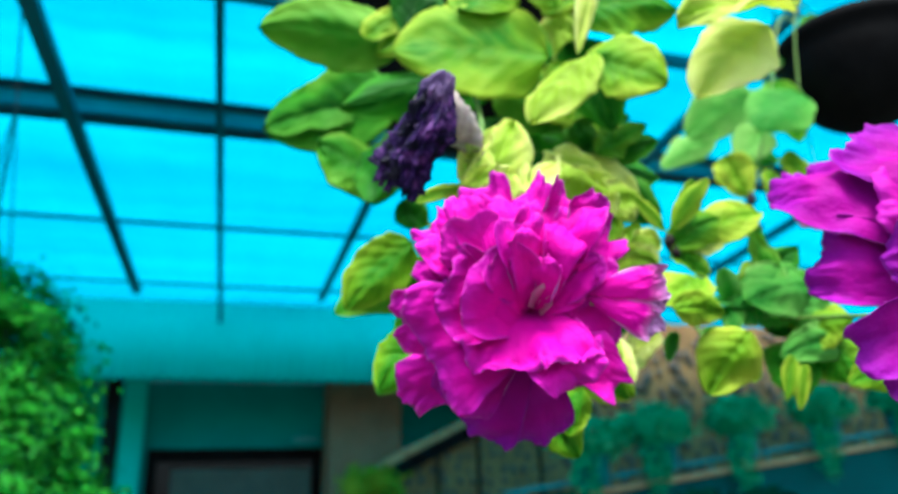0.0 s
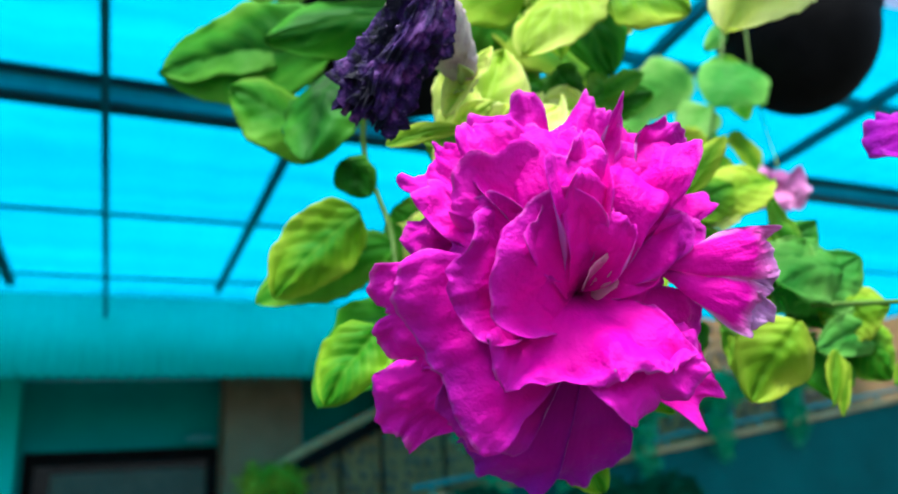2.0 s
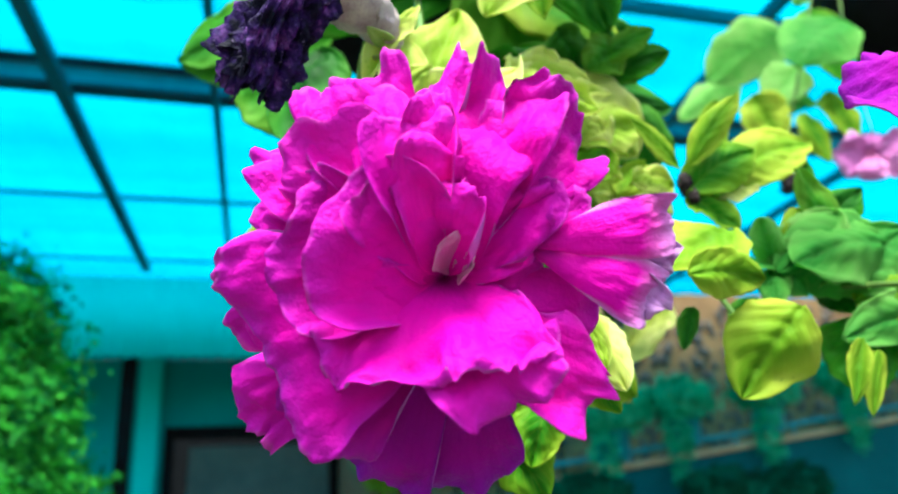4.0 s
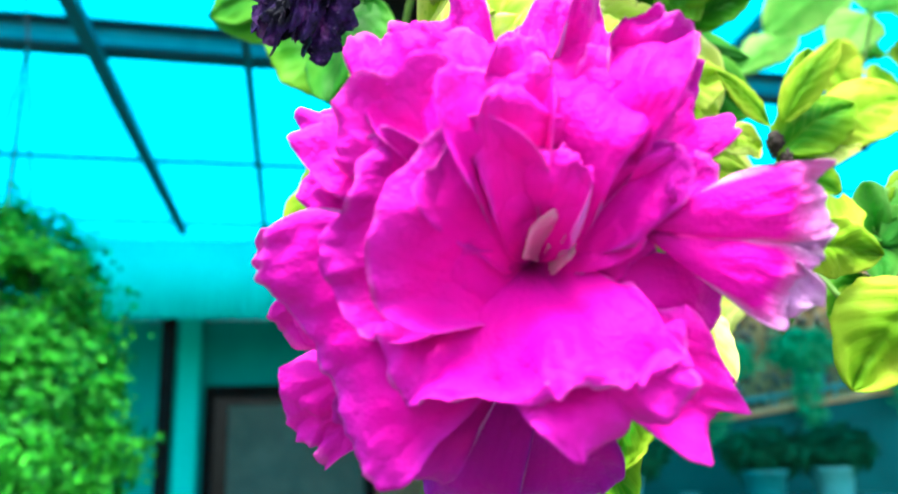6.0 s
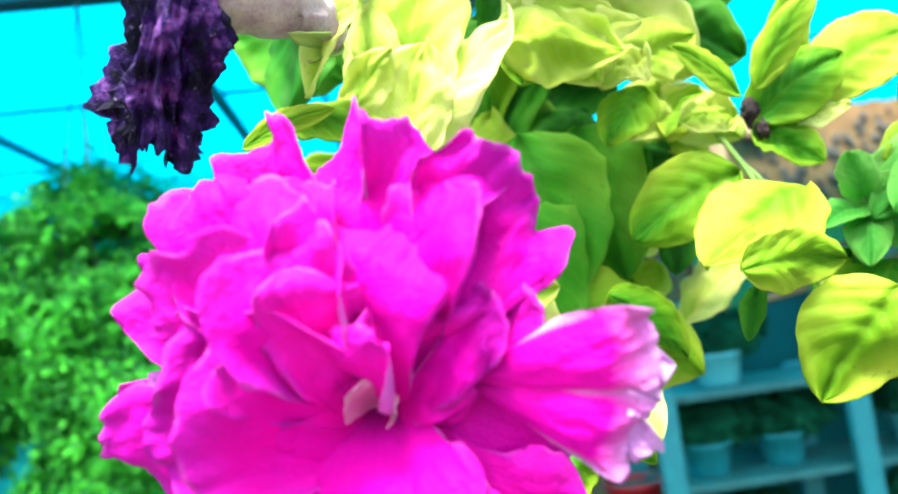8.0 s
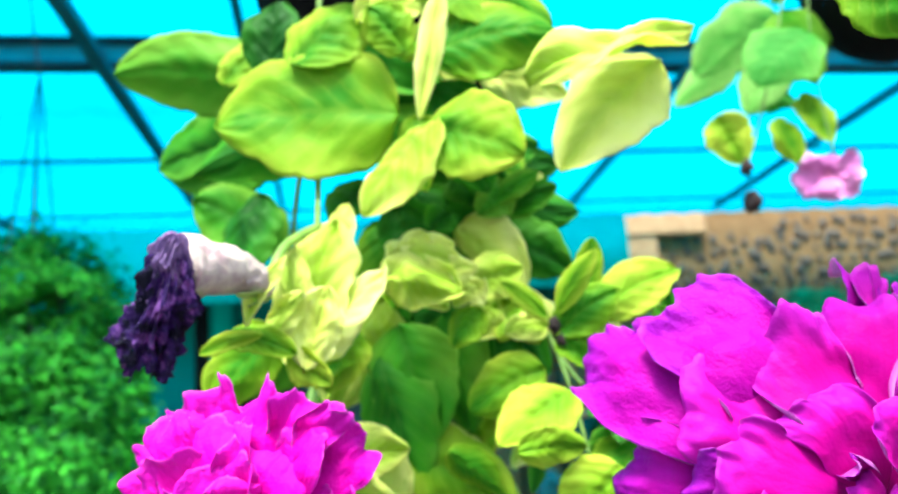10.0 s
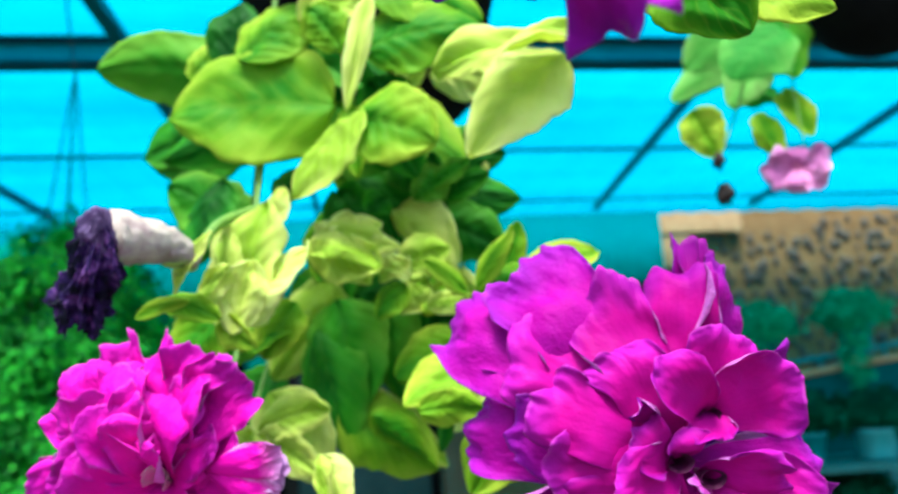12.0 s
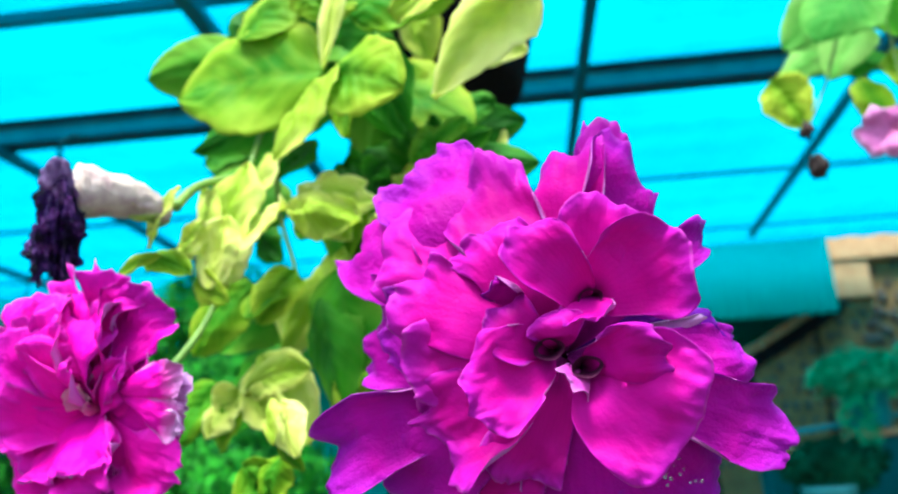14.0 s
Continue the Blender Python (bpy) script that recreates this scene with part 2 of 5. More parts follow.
BUSH = foliage_material("bush_leaf", (0.002, 0.10, 0.016), (0.09, 0.64, 0.045))
FERN = foliage_material("fern_leaf", (0.008, 0.26, 0.11), (0.09, 0.68, 0.32))
# dark green leaf with the shade among the leaves put into its colour
SHADED_LEAF = plain("shaded_leaf", (0.001, 0.03, 0.015), (0.006, 0.11, 0.05), 9, 0.7, 0, 0.2, 0.001, 0.05)
LIME_LEAF = plain("lime_leaf", (0.10, 0.26, 0.01), (0.45, 0.55, 0.04), 7, 0.6, 0, 0.2, 0.001, 0.1)
WATER = material("water_drop", 0.02)[0]
WATER.node_tree.nodes["Principled BSDF"].inputs["Transmission Weight"].default_value = 1.0
RED = plain("red_plastic", (0.26, 0.005, 0.01), (0.36, 0.01, 0.015), 20, 0.4, 0, 0.1, 0.001)


def sheet_material():
    m, n, l, b = material("cyan_roof_sheet", 0.45, 0.0, 0.1)
    at = n.new("ShaderNodeMapping")
    at.inputs["Scale"].default_value = (0.5, 5.0, 1.0)
    l.new(n.new("ShaderNodeTexCoord").outputs["Object"], at.inputs["Vector"])
    grime = noise_tex(n, l, 0.9, 5.0, 0.6, at.outputs[0])
    col = ramp(n, l, grime.outputs[0], [(0.3, (0.002, 0.48, 0.62)), (0.7, (0.003, 0.62, 0.75))]).outputs[0]
    l.new(col, b.inputs["Base Color"])
    glow_through(m, n, l, b, col, 0.92)
    return m


SHEET = sheet_material()

# ---- building helpers ----
place = {}


def thing(name, at, label, category, group="", kind=""):
    e = new(name)
    e.location = at
    place[e.name] = Matrix.Translation(at)
    return tagged(e, label, category, group, kind)


def mesh_of(bm, mats, smooth):
    me = bpy.data.meshes.new("mesh")
    for f in bm.faces:
        f.smooth = smooth
    bm.to_mesh(me)
    bm.free()
    for m in mats if isinstance(mats, (list, tuple)) else [mats]:
        me.materials.append(m)
    return me


def part(name, bm, mats, parent, label="", smooth=True, m=None, thick=0.0):
    """Links a bmesh as one part. Its points are in world metres, or local to the pose m."""
    inv = place[parent.name].inverted()
    if m is None:
        bm.transform(inv)
    ob = new(name, mesh_of(bm, mats, smooth))
    ob.parent = parent
    if m is not None:
        ob.matrix_basis = inv @ m
    place[ob.name] = place[parent.name] if m is None else m
    if thick:
        s = ob.modifiers.new("thickness", "SOLIDIFY")
        s.thickness, s.offset = thick, 0.0
    if label:
        tagged(ob, label)
    return ob


def whole(name, bm, mats, label, category, group="", kind="", smooth=False):
    ob = new(name, mesh_of(bm, mats, smooth))
    place[ob.name] = Matrix.Identity(4)
    return tagged(ob, label, category, group, kind)


def box(x0, x1, y0, y1, z0, z1, bevel=0.0, bm=None):
    bm = bm or bmesh.new()
    r = bmesh.ops.create_cube(bm, size=1.0, matrix=Matrix.Translation(((x0 + x1) / 2, (y0 + y1) / 2, (z0 + z1) / 2)) @ Matrix.Diagonal((x1 - x0, y1 - y0, z1 - z0, 1)))
    if bevel:
        es = {e for v in r["verts"] for e in v.link_edges}
        bmesh.ops.bevel(bm, geom=list(es), offset=bevel, segments=2, affect="EDGES")
    return bm


def tube(points, radii, sides=10, bm=None, steps=8, cap=True):
    """A round rod along a smooth line through the points."""
    bm = bm or bmesh.new()
    pts = [Vector(p) for p in points]
    rad = list(radii) if isinstance(radii, (list, tuple)) else [radii] * len(pts)
    line = []
    for i in range(len(pts) - 1):
        p0, p1, p2, p3 = pts[max(i - 1, 0)], pts[i], pts[i + 1], pts[min(i + 2, len(pts) - 1)]
        for k in range(steps):
            s = k / steps
            q = 0.5 * (2 * p1 + (p2 - p0) * s + (2 * p0 - 5 * p1 + 4 * p2 - p3) * s * s + (3 * p1 - p0 - 3 * p2 + p3) * s**3)
            line.append((q, rad[i] + (rad[i + 1] - rad[i]) * s))
    line.append((pts[-1], rad[-1]))
    rings, side = [], None
    for i, (q, r) in enumerate(line):
        d = (line[min(i + 1, len(line) - 1)][0] - line[max(i - 1, 0)][0]).normalized()
        if side is None:
            side = d.orthogonal().normalized()
        side = (side - d * side.dot(d)).normalized()
        other = d.cross(side)
        rings.append([bm.verts.new(q + r * (math.cos(a) * side + math.sin(a) * other)) for a in (2 * math.pi * k / sides for k in range(sides))])
    for a, c in zip(rings, rings[1:]):
        for k in range(sides):
            bm.faces.new((a[k], a[(k + 1) % sides], c[(k + 1) % sides], c[k]))
    if cap:
        bm.faces.new(rings[0][::-1])
        bm.faces.new(rings[-1])
    return bm


def blade(base, mid, tip, half, face, twist, cup, ruffle, shape, seed, nu=20, nv=14):
    """A thin grown surface: a curved spine, a width that follows the shape, a cupped middle and a ruffled rim."""
    bm = bmesh.new()
    uvl = bm.loops.layers.uv.new("UVMap")
    b, c, t = Vector(base), Vector(mid), Vector(tip)
    rnd = random.Random(seed)
    k1, ph = rnd.uniform(3.2, 6.0), rnd.uniform(0, 6.3)
    size = (t - b).length
    spread = min(1.30, half / (0.78 * size))
    soft_half = min(half, 0.016)
    rough = 1 + max(0.0, ruffle - 0.14) * 7
    blunt = 0.07

    def spine(u):
        p = (1 - u) ** 2 * b + 2 * u * (1 - u) * c + u * u * t
        d = (2 * (1 - u) * (c - b) + 2 * u * (t - c)).normalized()
        s = d.cross(Vector(face))
        s = (s if s.length > 1e-4 else d.orthogonal()).normalized()
        s = Matrix.Rotation(radians(twist) * (0.3 + 0.7 * u), 3, d) @ s
        return p, d, s, s.cross(d).normalized()

    def wild(a, c, k):
        return noise.noise(Vector((a + 7.3 * k, c + 3.1 * seed, seed * 0.71 + k)))

    grid = []
    for i in range(nu + 1):
        u = i / nu
        p, d, s, n = spine(u)
        row = []
        for j in range(nv + 1):
            v = 2 * j / nv - 1
            if shape == "leaf":
                w = 2.30 * u**0.52 * (1 - u) ** 0.70 + 0.02
                q = p + s * (half * w * v * (1 + 0.17 * wild(u * 4, 2 if v > 0 else 5, 1) + 0.09 * wild(u * 11, 2 if v > 0 else 5, 5)))
                fold = cup * half * w * (abs(v) ** 1.2 - 0.3)
                wave = ruffle * half * w * v * v * math.sin(k1 * 1.3 * u + ph + (2.1 if v > 0 else 0))
                pucker = 0.085 * soft_half * min(1, 4 * u) * (1 - u) ** 0.5 * abs(math.sin(math.pi * (6.0 * u - 1.9 * abs(v)) + ph)) ** 0.7 - 0.10 * soft_half * math.exp(-90 * v * v)
                q = q + n * (fold + wave + pucker + rough * soft_half * (0.32 * wild(u * 1.9, v * 1.1, 2) + 0.11 * wild(u * 4.6, v * 2.4, 3) + 0.05 * wild(u * 9, v * 5, 4)))
            else:
                # a fan of rays from the claw: u runs out along a ray, v across the rays
                fr = ruffle / 0.0045
                reach = 1 - blunt * v * v - 2.4 * blunt * v**8 + fr * (0.13 * wild(v * 1.7, 0, 4) + 0.045 * wild(v * 4.5, 0, 5) + 0.022 * wild(v * 12.0, 0, 15))
                phi = v * spread
                a = min(1.12, u * reach * (0.25 + 0.75 * math.cos(phi)))
                p, d, s, n = spine(a)
                gx, gy = size * reach * u * math.sin(phi) / half, size * reach * u * math.cos(phi) / half
                q = p + s * (size * reach * math.sin(phi) * (0.70 * u + 0.30 * u**0.5) * min(1, 0.3 + u / 0.3))
                lift = cup * half * (v * v - 0.3) * u + 0.50 * half * min(1, 1.6 * u) * wild(gx * 0.9, gy * 0.9, 7)
                lift += fr * half * (0.22 * u * wild(gx * 1.9, gy * 1.9, 8) + 0.07 * u * wild(gx * 4.5, gy * 4.5, 12) + 0.11 * u**3 * wild(gx * 8.0, gy * 6.0, 16) + 0.36 * u**4 * wild(v * 2.4, u, 9) + 0.25 * u**8 * wild(v * 6.0, u, 10) + 0.06 * u**13 * wild(v * 14.0, u, 14))
                over = max(0, u - 0.66) / 0.34
                curl = wild(v * 1.3, 0, 11) - 0.15
                slide = 0.22 * fr * half * u * wild(gx * 1.3, gy * 1.3, 13)
                q = q + n * (lift + fr * half * curl * 0.60 * over * over) + s * slide - d * (fr * half * abs(curl) * 0.45 * over * over)
            row.append(bm.verts.new(q))
        grid.append(row)
    for i in range(nu):
        for j in range(nv):
            f = bm.faces.new((grid[i][j], grid[i][j + 1], grid[i + 1][j + 1], grid[i + 1][j]))
            for loop, (a, e) in zip(f.loops, ((i, j), (i, j + 1), (i + 1, j + 1), (i + 1, j))):
                loop[uvl].uv = (a / nu, e / nv)
    return bm


CM = 0.01


def petal(flower, base, tip, half, bulge=0.5, twist=0, cup=0.2, ruffle=0.2, shape="round", mat=None, seed=1, back=None):
    b, t = Vector(base), Vector(tip)
    mid = (b + t) / 2
    mid.z = bulge + 0.35 * (b.z + t.z) / 2
    bm = blade(b * CM, mid * CM, t * CM, half * CM, (0, 0, 1), twist, cup, ruffle * CM, shape, seed, 34, 64)
    ob = part("petal", bm, [mat, back or (PETAL_LILAC if mat in (PETAL, PETAL_DEEP, PETAL_RICH) else mat)], flower, m=place[flower.name], thick=0.00016)
    ob.modifiers[0].material_offset = 1
    return ob


def sector(flower, az, length, spread, rise, fall, mat, seed, base=(0, 0, -0.6), ruffle=0.30, waves=0.75, cup=0.0, tilt=0.0, lobes=0.12, crinkle=0.03, back=None, blunt=0.10, wide=1.6, bend=0.45, side_rim=0.5):
    """A broad petal that fans out from its claw. Centimetres and degrees: az is its heading in the bloom's plane, spread the half angle
    of the fan, rise and fall the slope towards the viewer at the claw and at the rim; the rim waves and folds."""
    rnd = random.Random(seed * 13 + 5)
    k0 = rnd.uniform(0, 60)
    nu, nv = 34, 60 if spread > 14 else 40
    steps, r, z, line = 80, 0.0, 0.0, []
    for i in range(steps + 1):
        s = i / steps * 1.5
        e = radians(rise + (fall - rise) * min(1.15, s) ** 0.9)
        line.append((r, z, e))
        r, z = r + length * 1.5 / steps * math.cos(e), z + length * 1.5 / steps * math.sin(e)
    half = length * math.sin(radians(min(spread, 60)))
    ragged = lobes * min(1.0, half / 2.2)
    out, side = Vector((math.cos(radians(az)), math.sin(radians(az)), 0)), Vector((-math.sin(radians(az)), math.cos(radians(az)), 0))

    def wild(a, b, k):
        return noise.noise(Vector((a + k0, b + 3.7 * k, 1.9 * k + 0.31 * seed)))

    bm = bmesh.new()
    uvl = bm.loops.layers.uv.new("UVMap")
    b, grid = Vector(base), []
    for i in range(nu + 1):
        u, row = i / nu, []
        rim = max(0.0, (u - 0.30) / 0.70)
        for j in range(nv + 1):
            v = 2 * j / nv - 1
            reach = 1 - blunt * v * v - 2.6 * blunt * v**8 + ragged * (wild(v * 1.5, 0, 1) + 0.45 * wild(v * 4.0, 0, 2) + 0.16 * wild(v * 11.0, 0, 3))
            s = max(0.02, u * reach)
            phi = radians(spread * v * min(wide, max(u, 0.05) ** -0.45))
            gx, gy = s * length * math.sin(phi), s * length * math.cos(phi)
            q = gy / length / 1.5 * steps
            n0 = min(max(int(q), 0), steps - 1)
            (r0, z0, e0), (r1, z1, e1) = line[n0], line[n0 + 1]
            m = q - n0
            rr, zz, e = r0 + (r1 - r0) * m, z0 + (z1 - z0) * m, e0 + (e1 - e0) * m
            up = Vector((0, 0, 1)) * math.cos(e) - out * math.sin(e)
            edge = max(rim, side_rim * abs(v) ** 5 * min(1.0, 1.6 * u))
            amp = ruffle * edge**2.6
            wave = 2.3 * wild(gx * waves, gy * waves * 0.55, 4) + 1.0 * wild(gx * waves * 2.3, gy * waves * 1.4, 5) + 0.62 * edge * wild(gx * waves * 5.0, gy * waves * 3.0, 6)
            lift = amp * wave + half * u * (cup * v * v + tilt * v)
            lift += bend * min(1.0, 1.8 * u) * (1.3 * wild(gx * 0.42, gy * 0.42, 7) + 0.35 * wild(gx * 1.0, gy * 1.0, 8))
            lift += crinkle * (0.25 + u) * (wild(gx * 3.2, gy * 2.2, 9) + 0.6 * wild(gx * 7.0, gy * 5.0, 10))
            over = max(0.0, (u - 0.68) / 0.32)
            curl = (wild(v * 1.3, 0, 11) - 0.12) * over * over * ruffle * 3.0
            slide = 1.5 * amp * wild(gx * waves * 0.9, gy * waves * 0.6, 12) + 0.30 * bend * u * wild(gx * 0.6, gy * 0.6, 13)
            p = b + out * rr + Vector((0, 0, zz)) + up * (lift + curl) + side * (gx + slide) - out * (abs(curl) * 0.8)
            row.append(bm.verts.new(p * CM))
        grid.append(row)
    for i in range(nu):
        for j in range(nv):
            f = bm.faces.new((grid[i][j], grid[i + 1][j], grid[i + 1][j + 1], grid[i][j + 1]))
            for loop, (c, d) in zip(f.loops, ((i, j), (i + 1, j), (i + 1, j + 1), (i, j + 1))):
                loop[uvl].uv = (c / nu, d / nv)
    ob = part("petal", bm, [mat, back or (PETAL_LILAC if mat in (PETAL, PETAL_DEEP, PETAL_RICH) else mat)], flower, m=place[flower.name], thick=0.00018)
    ob.modifiers[0].material_offset = 1
    return ob


def leaf(plant, base, tip, width, mat=None, twist=0, seed=1):
    rnd = random.Random(seed * 7 + 1)
    b, t = Vector(base), Vector(tip)
    face = Vector((-0.30 + rnd.uniform(-0.3, 0.3), -0.86, 0.10 + rnd.uniform(-0.3, 0.45)))
    along = t - b
    mid = (b + t) / 2 + Vector((0, 0, 0.10 * along.length)) + face.normalized() * (0.08 * along.length)
    cup, ruffle = rnd.uniform(-0.40, 0.15), rnd.uniform(0.06, 0.18) * (2.2 if mat is LEAF_PALE_SUNLIT else 1.0)
    if width > 0.06:
        cup, ruffle = -0.12, 0.05
    bm = blade(b, mid, t, width / 2, face, twist, cup, ruffle, "leaf", seed, 34, 22)
    return part("leaf", bm, [mat], plant, thick=0.0004)


# ---- structure: ground, roof, porch, walls ----
g = bmesh.new()
bmesh.ops.create_grid(g, x_segments=8, y_segments=8, size=60.0)
whole("ground", g, EARTH, "bare brown earth yard floor", "ground", kind="structure")


def roof():
    bm = bmesh.new()
    n = 260
    rows = []
    for i in range(n + 1):
        x = -7.0 + 15.0 * i / n
        z = 3.080 + 0.008 * math.sin(2 * math.pi * x / 0.24)
        rows.append([bm.verts.new((x, y, z)) for y in (1.42, 2.4, 4.0, 5.4, 5.95)])
    for a, c in zip(rows, rows[1:]):
        for k in range(4):
            bm.faces.new((a[k], c[k], c[k + 1], a[k + 1]))
    ob = whole("ceiling", bm, SHEET, "translucent cyan corrugated plastic roof sheets", "roof", kind="structure", smooth=True)
    s = ob.modifiers.new("thickness", "SOLIDIFY")
    s.thickness = 0.002


roof()
# rafters run below the beam: x at the near end, x at the far end, half width, far end
rafters = [(-3.10, -3.10, 0.018, 5.05), (-1.82, -1.82, 0.020, 5.05), (-0.615, -0.615, 0.025, 5.05), (-0.110, -0.090, 0.013, 5.84), (0.56, 0.58, 0.018, 5.03), (1.53, 1.90, 0.016, 5.05), (2.60, 3.10, 0.016, 5.05)]
for near, far, w, end in rafters:
    bm = box(-w, w, 1.43, end, 2.905, 2.949, 0.004)
    for v in bm.verts:
        v.co.x += near + (far - near) * (v.co.y - 1.55) / (end - 1.55)
    whole("rafter", bm, RAFTER, "dark painted steel roof rafter", "rafter", "roof rafters", "structure")
for y, w in ((1.90, 0.014), (3.94, 0.008), (5.14, 0.008)):
    whole("purlin", box(-7, 8, y - w, y + w, 3.0, 3.02 if w < 0.010 else 3.045, 0.003), RAFTER, "thin dark steel roof purlin", "purlin", "roof purlins", "structure")
truss = thing("roof_beam", (0, 2.68, 2.95), "dark steel channel beam carrying the roof", "beam", kind="structure")
part("top_flange", box(-7, 8, 2.64, 2.72, 3.052, 3.066, 0.003), STEEL, truss, smooth=False)
part("bottom_flange", box(-7, 8, 2.64, 2.72, 2.951, 2.968, 0.003), STEEL, truss, smooth=False)
part("web", box(-7, 8, 2.69, 2.70, 2.968, 3.052), WEB, truss, "greyish web plate with worn paint", smooth=False)


def fascia():
    bm = bmesh.new()
    n = 420
    top, bot = [], []
    for i in range(n + 1):
        x = -6.0 + 8.72 * i / n
        y = 5.86 + 0.004 * math.sin(2 * math.pi * x / 0.085)
        top.append(bm.verts.new((x, y, 3.068)))
        bot.append(bm.verts.new((x, y, 2.475 + 0.012 * math.cos(2 * math.pi * x / 0.085))))
    for i in range(n):
        bm.faces.new((top[i], top[i + 1], bot[i + 1], bot[i]))
    ob = whole("fascia", bm, FASCIA, "teal corrugated metal fascia under the roof end", "fascia", kind="structure", smooth=True)
    s = ob.modifiers.new("thickness", "SOLIDIFY")
    s.thickness = 0.004


fascia()
whole("porch_eave", box(-6, 2.7, 5.9, 6.448, 2.62, 2.70), PLASTER, "shaded plaster eave behind the fascia", "ceiling", kind="structure")
whole("porch_ceiling", box(-6, 6.0, 6.45, 6.995, 2.62, 2.70), PLASTER, "shaded grey porch ceiling", "ceiling", kind="structure")
# porch back wall with a door opening
whole("wall_back_left", box(-6, -0.62, 7.0, 7.2, 0.0, 2.62), PLASTER, "shaded grey plaster wall", "wall", kind="structure")
whole("wall_back_right", box(0.86, 6.0, 7.0, 7.2, 0.0, 3.3), PLASTER, "shaded grey plaster wall", "wall", kind="structure")
whole("wall_back_lintel", box(-0.62, 0.86, 7.0, 7.2, 2.05, 2.62), PLASTER, "shaded plaster over the doorway", "wall", kind="structure")
# near black so the room's darkness is in the wall colour
whole("room_wall", box(-0.9, 1.0, 8.6, 8.7, 0.0, 2.6), DARK, "near-black wall standing for the unlit room behind the doorway", "wall", kind="structure")
whole("wall_pier", box(0.86, 1.50, 6.55, 6.996, 0.0, 2.616, 0.01), BEIGE, "beige plastered wall pier beside the door", "pier", kind="structure")
door = thing("door_1", (-0.54, 7.0, 0), "dark framed doorway with a grey half panel", "door", kind="structure")
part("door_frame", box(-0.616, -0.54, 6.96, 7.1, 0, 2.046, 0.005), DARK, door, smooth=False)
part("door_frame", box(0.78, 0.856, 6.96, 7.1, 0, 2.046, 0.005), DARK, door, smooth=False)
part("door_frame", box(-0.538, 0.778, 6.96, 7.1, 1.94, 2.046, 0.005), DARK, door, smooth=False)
part("door_panel", box(-0.42, 0.776, 7.06, 7.1, 0.0, 1.88, 0.005), DOORGREY, door, "grey door panel", smooth=False)
whole("post", box(-0.87, -0.77, 6.1, 6.2, 0, 2.618, 0.01), DARK, "black painted porch post", "post", kind="structure")
whole("pilaster", box(-0.83, -0.66, 6.85, 6.996, 0, 2.618, 0.008), FASCIA, "teal painted pilaster by the door", "pilaster", kind="structure")
lamp = bmesh.new()
bmesh.ops.create_uvsphere(lamp, u_segments=20, v_segments=10, radius=1, matrix=Matrix.Translation((0.70, 6.95, 2.12)) @ Matrix.Diagonal((0.13, 0.06, 0.04, 1)))
whole("wall_lamp", lamp, POT_WHITE, "unlit oval lamp on the wall over the door", "lamp", smooth=True)

# pebbled garden wall with a stepped, plank-trimmed edge
wall = thing("wall_pebbled", (4, 6.2, 0), "tan plastered wall set with dark pebbles", "wall", kind="structure")
bm = bmesh.new()
outline = [(1.15, 0), (1.15, 1.78), (1.44, 1.93), (2.22, 2.30), (2.80, 2.62), (2.82, 2.90), (2.82, 3.02), (3.62, 3.02), (3.62, 3.30), (14, 3.30), (14, 0)]
front = [bm.verts.new((x, 6.2, z)) for x, z in outline]
back = [bm.verts.new((x, 6.4, z)) for x, z in outline]
bm.faces.new(front)
bm.faces.new(back[::-1])
for k in range(len(outline)):
    j = (k + 1) % len(outline)
    bm.faces.new((front[k], back[k], back[j], front[j]))
bmesh.ops.recalc_face_normals(bm, faces=bm.faces)
part("plaster", bm, TAN, wall, smooth=False)
part("plank", box(2.74, 3.60, 6.10, 6.44, 2.93, 3.15, 0.01), PLANK, wall, "raw orange-brown plank along the wall top", smooth=False)
part("plank", box(2.78, 3.12, 6.12, 6.199, 2.62, 2.926, 0.01), PLANK, wall, smooth=False)
for (xa, za), (xb, zb) in (((1.1, 1.77), (1.44, 1.945)), ((1.45, 1.95), (2.22, 2.315)), ((2.23, 2.32), (2.82, 2.645))):
    d = math.hypot(xb - xa, zb - za)
    bm = box(-d / 2, d / 2, -0.11, 0.11, -0.03, 0.03, 0.008)
    part("edge_board", bm, PLANK, wall, "sloping wooden edge board", smooth=False, m=pose((xa + xb) / 2, 6.25, (za + zb) / 2, 0, -math.degrees(math.atan2(zb - za, xb - xa)), 0))
    # dark strip: trim plus the edge board's shadow, built as a solid piece
    part("edge_trim", box(-d / 2, d / 2, -0.04, 0.04, -0.05, 0.05, 0.006), DARK, wall, "dark strip for the trim and its shadow under the sloping edge", smooth=False, m=pose((xa + xb) / 2 + 0.03, 6.155, (za + zb) / 2 - 0.085, 0, -math.degrees(math.atan2(zb - za, xb - xa)), 0))
for x, z in ((1.72, 1.95), (2.08, 2.12), (2.65, 2.42)):
    part("batten", box(x - 0.012, x + 0.012, 6.178, 6.199, 0.0, z, 0.002), DARK, wall, "thin dark upright batten", smooth=False)

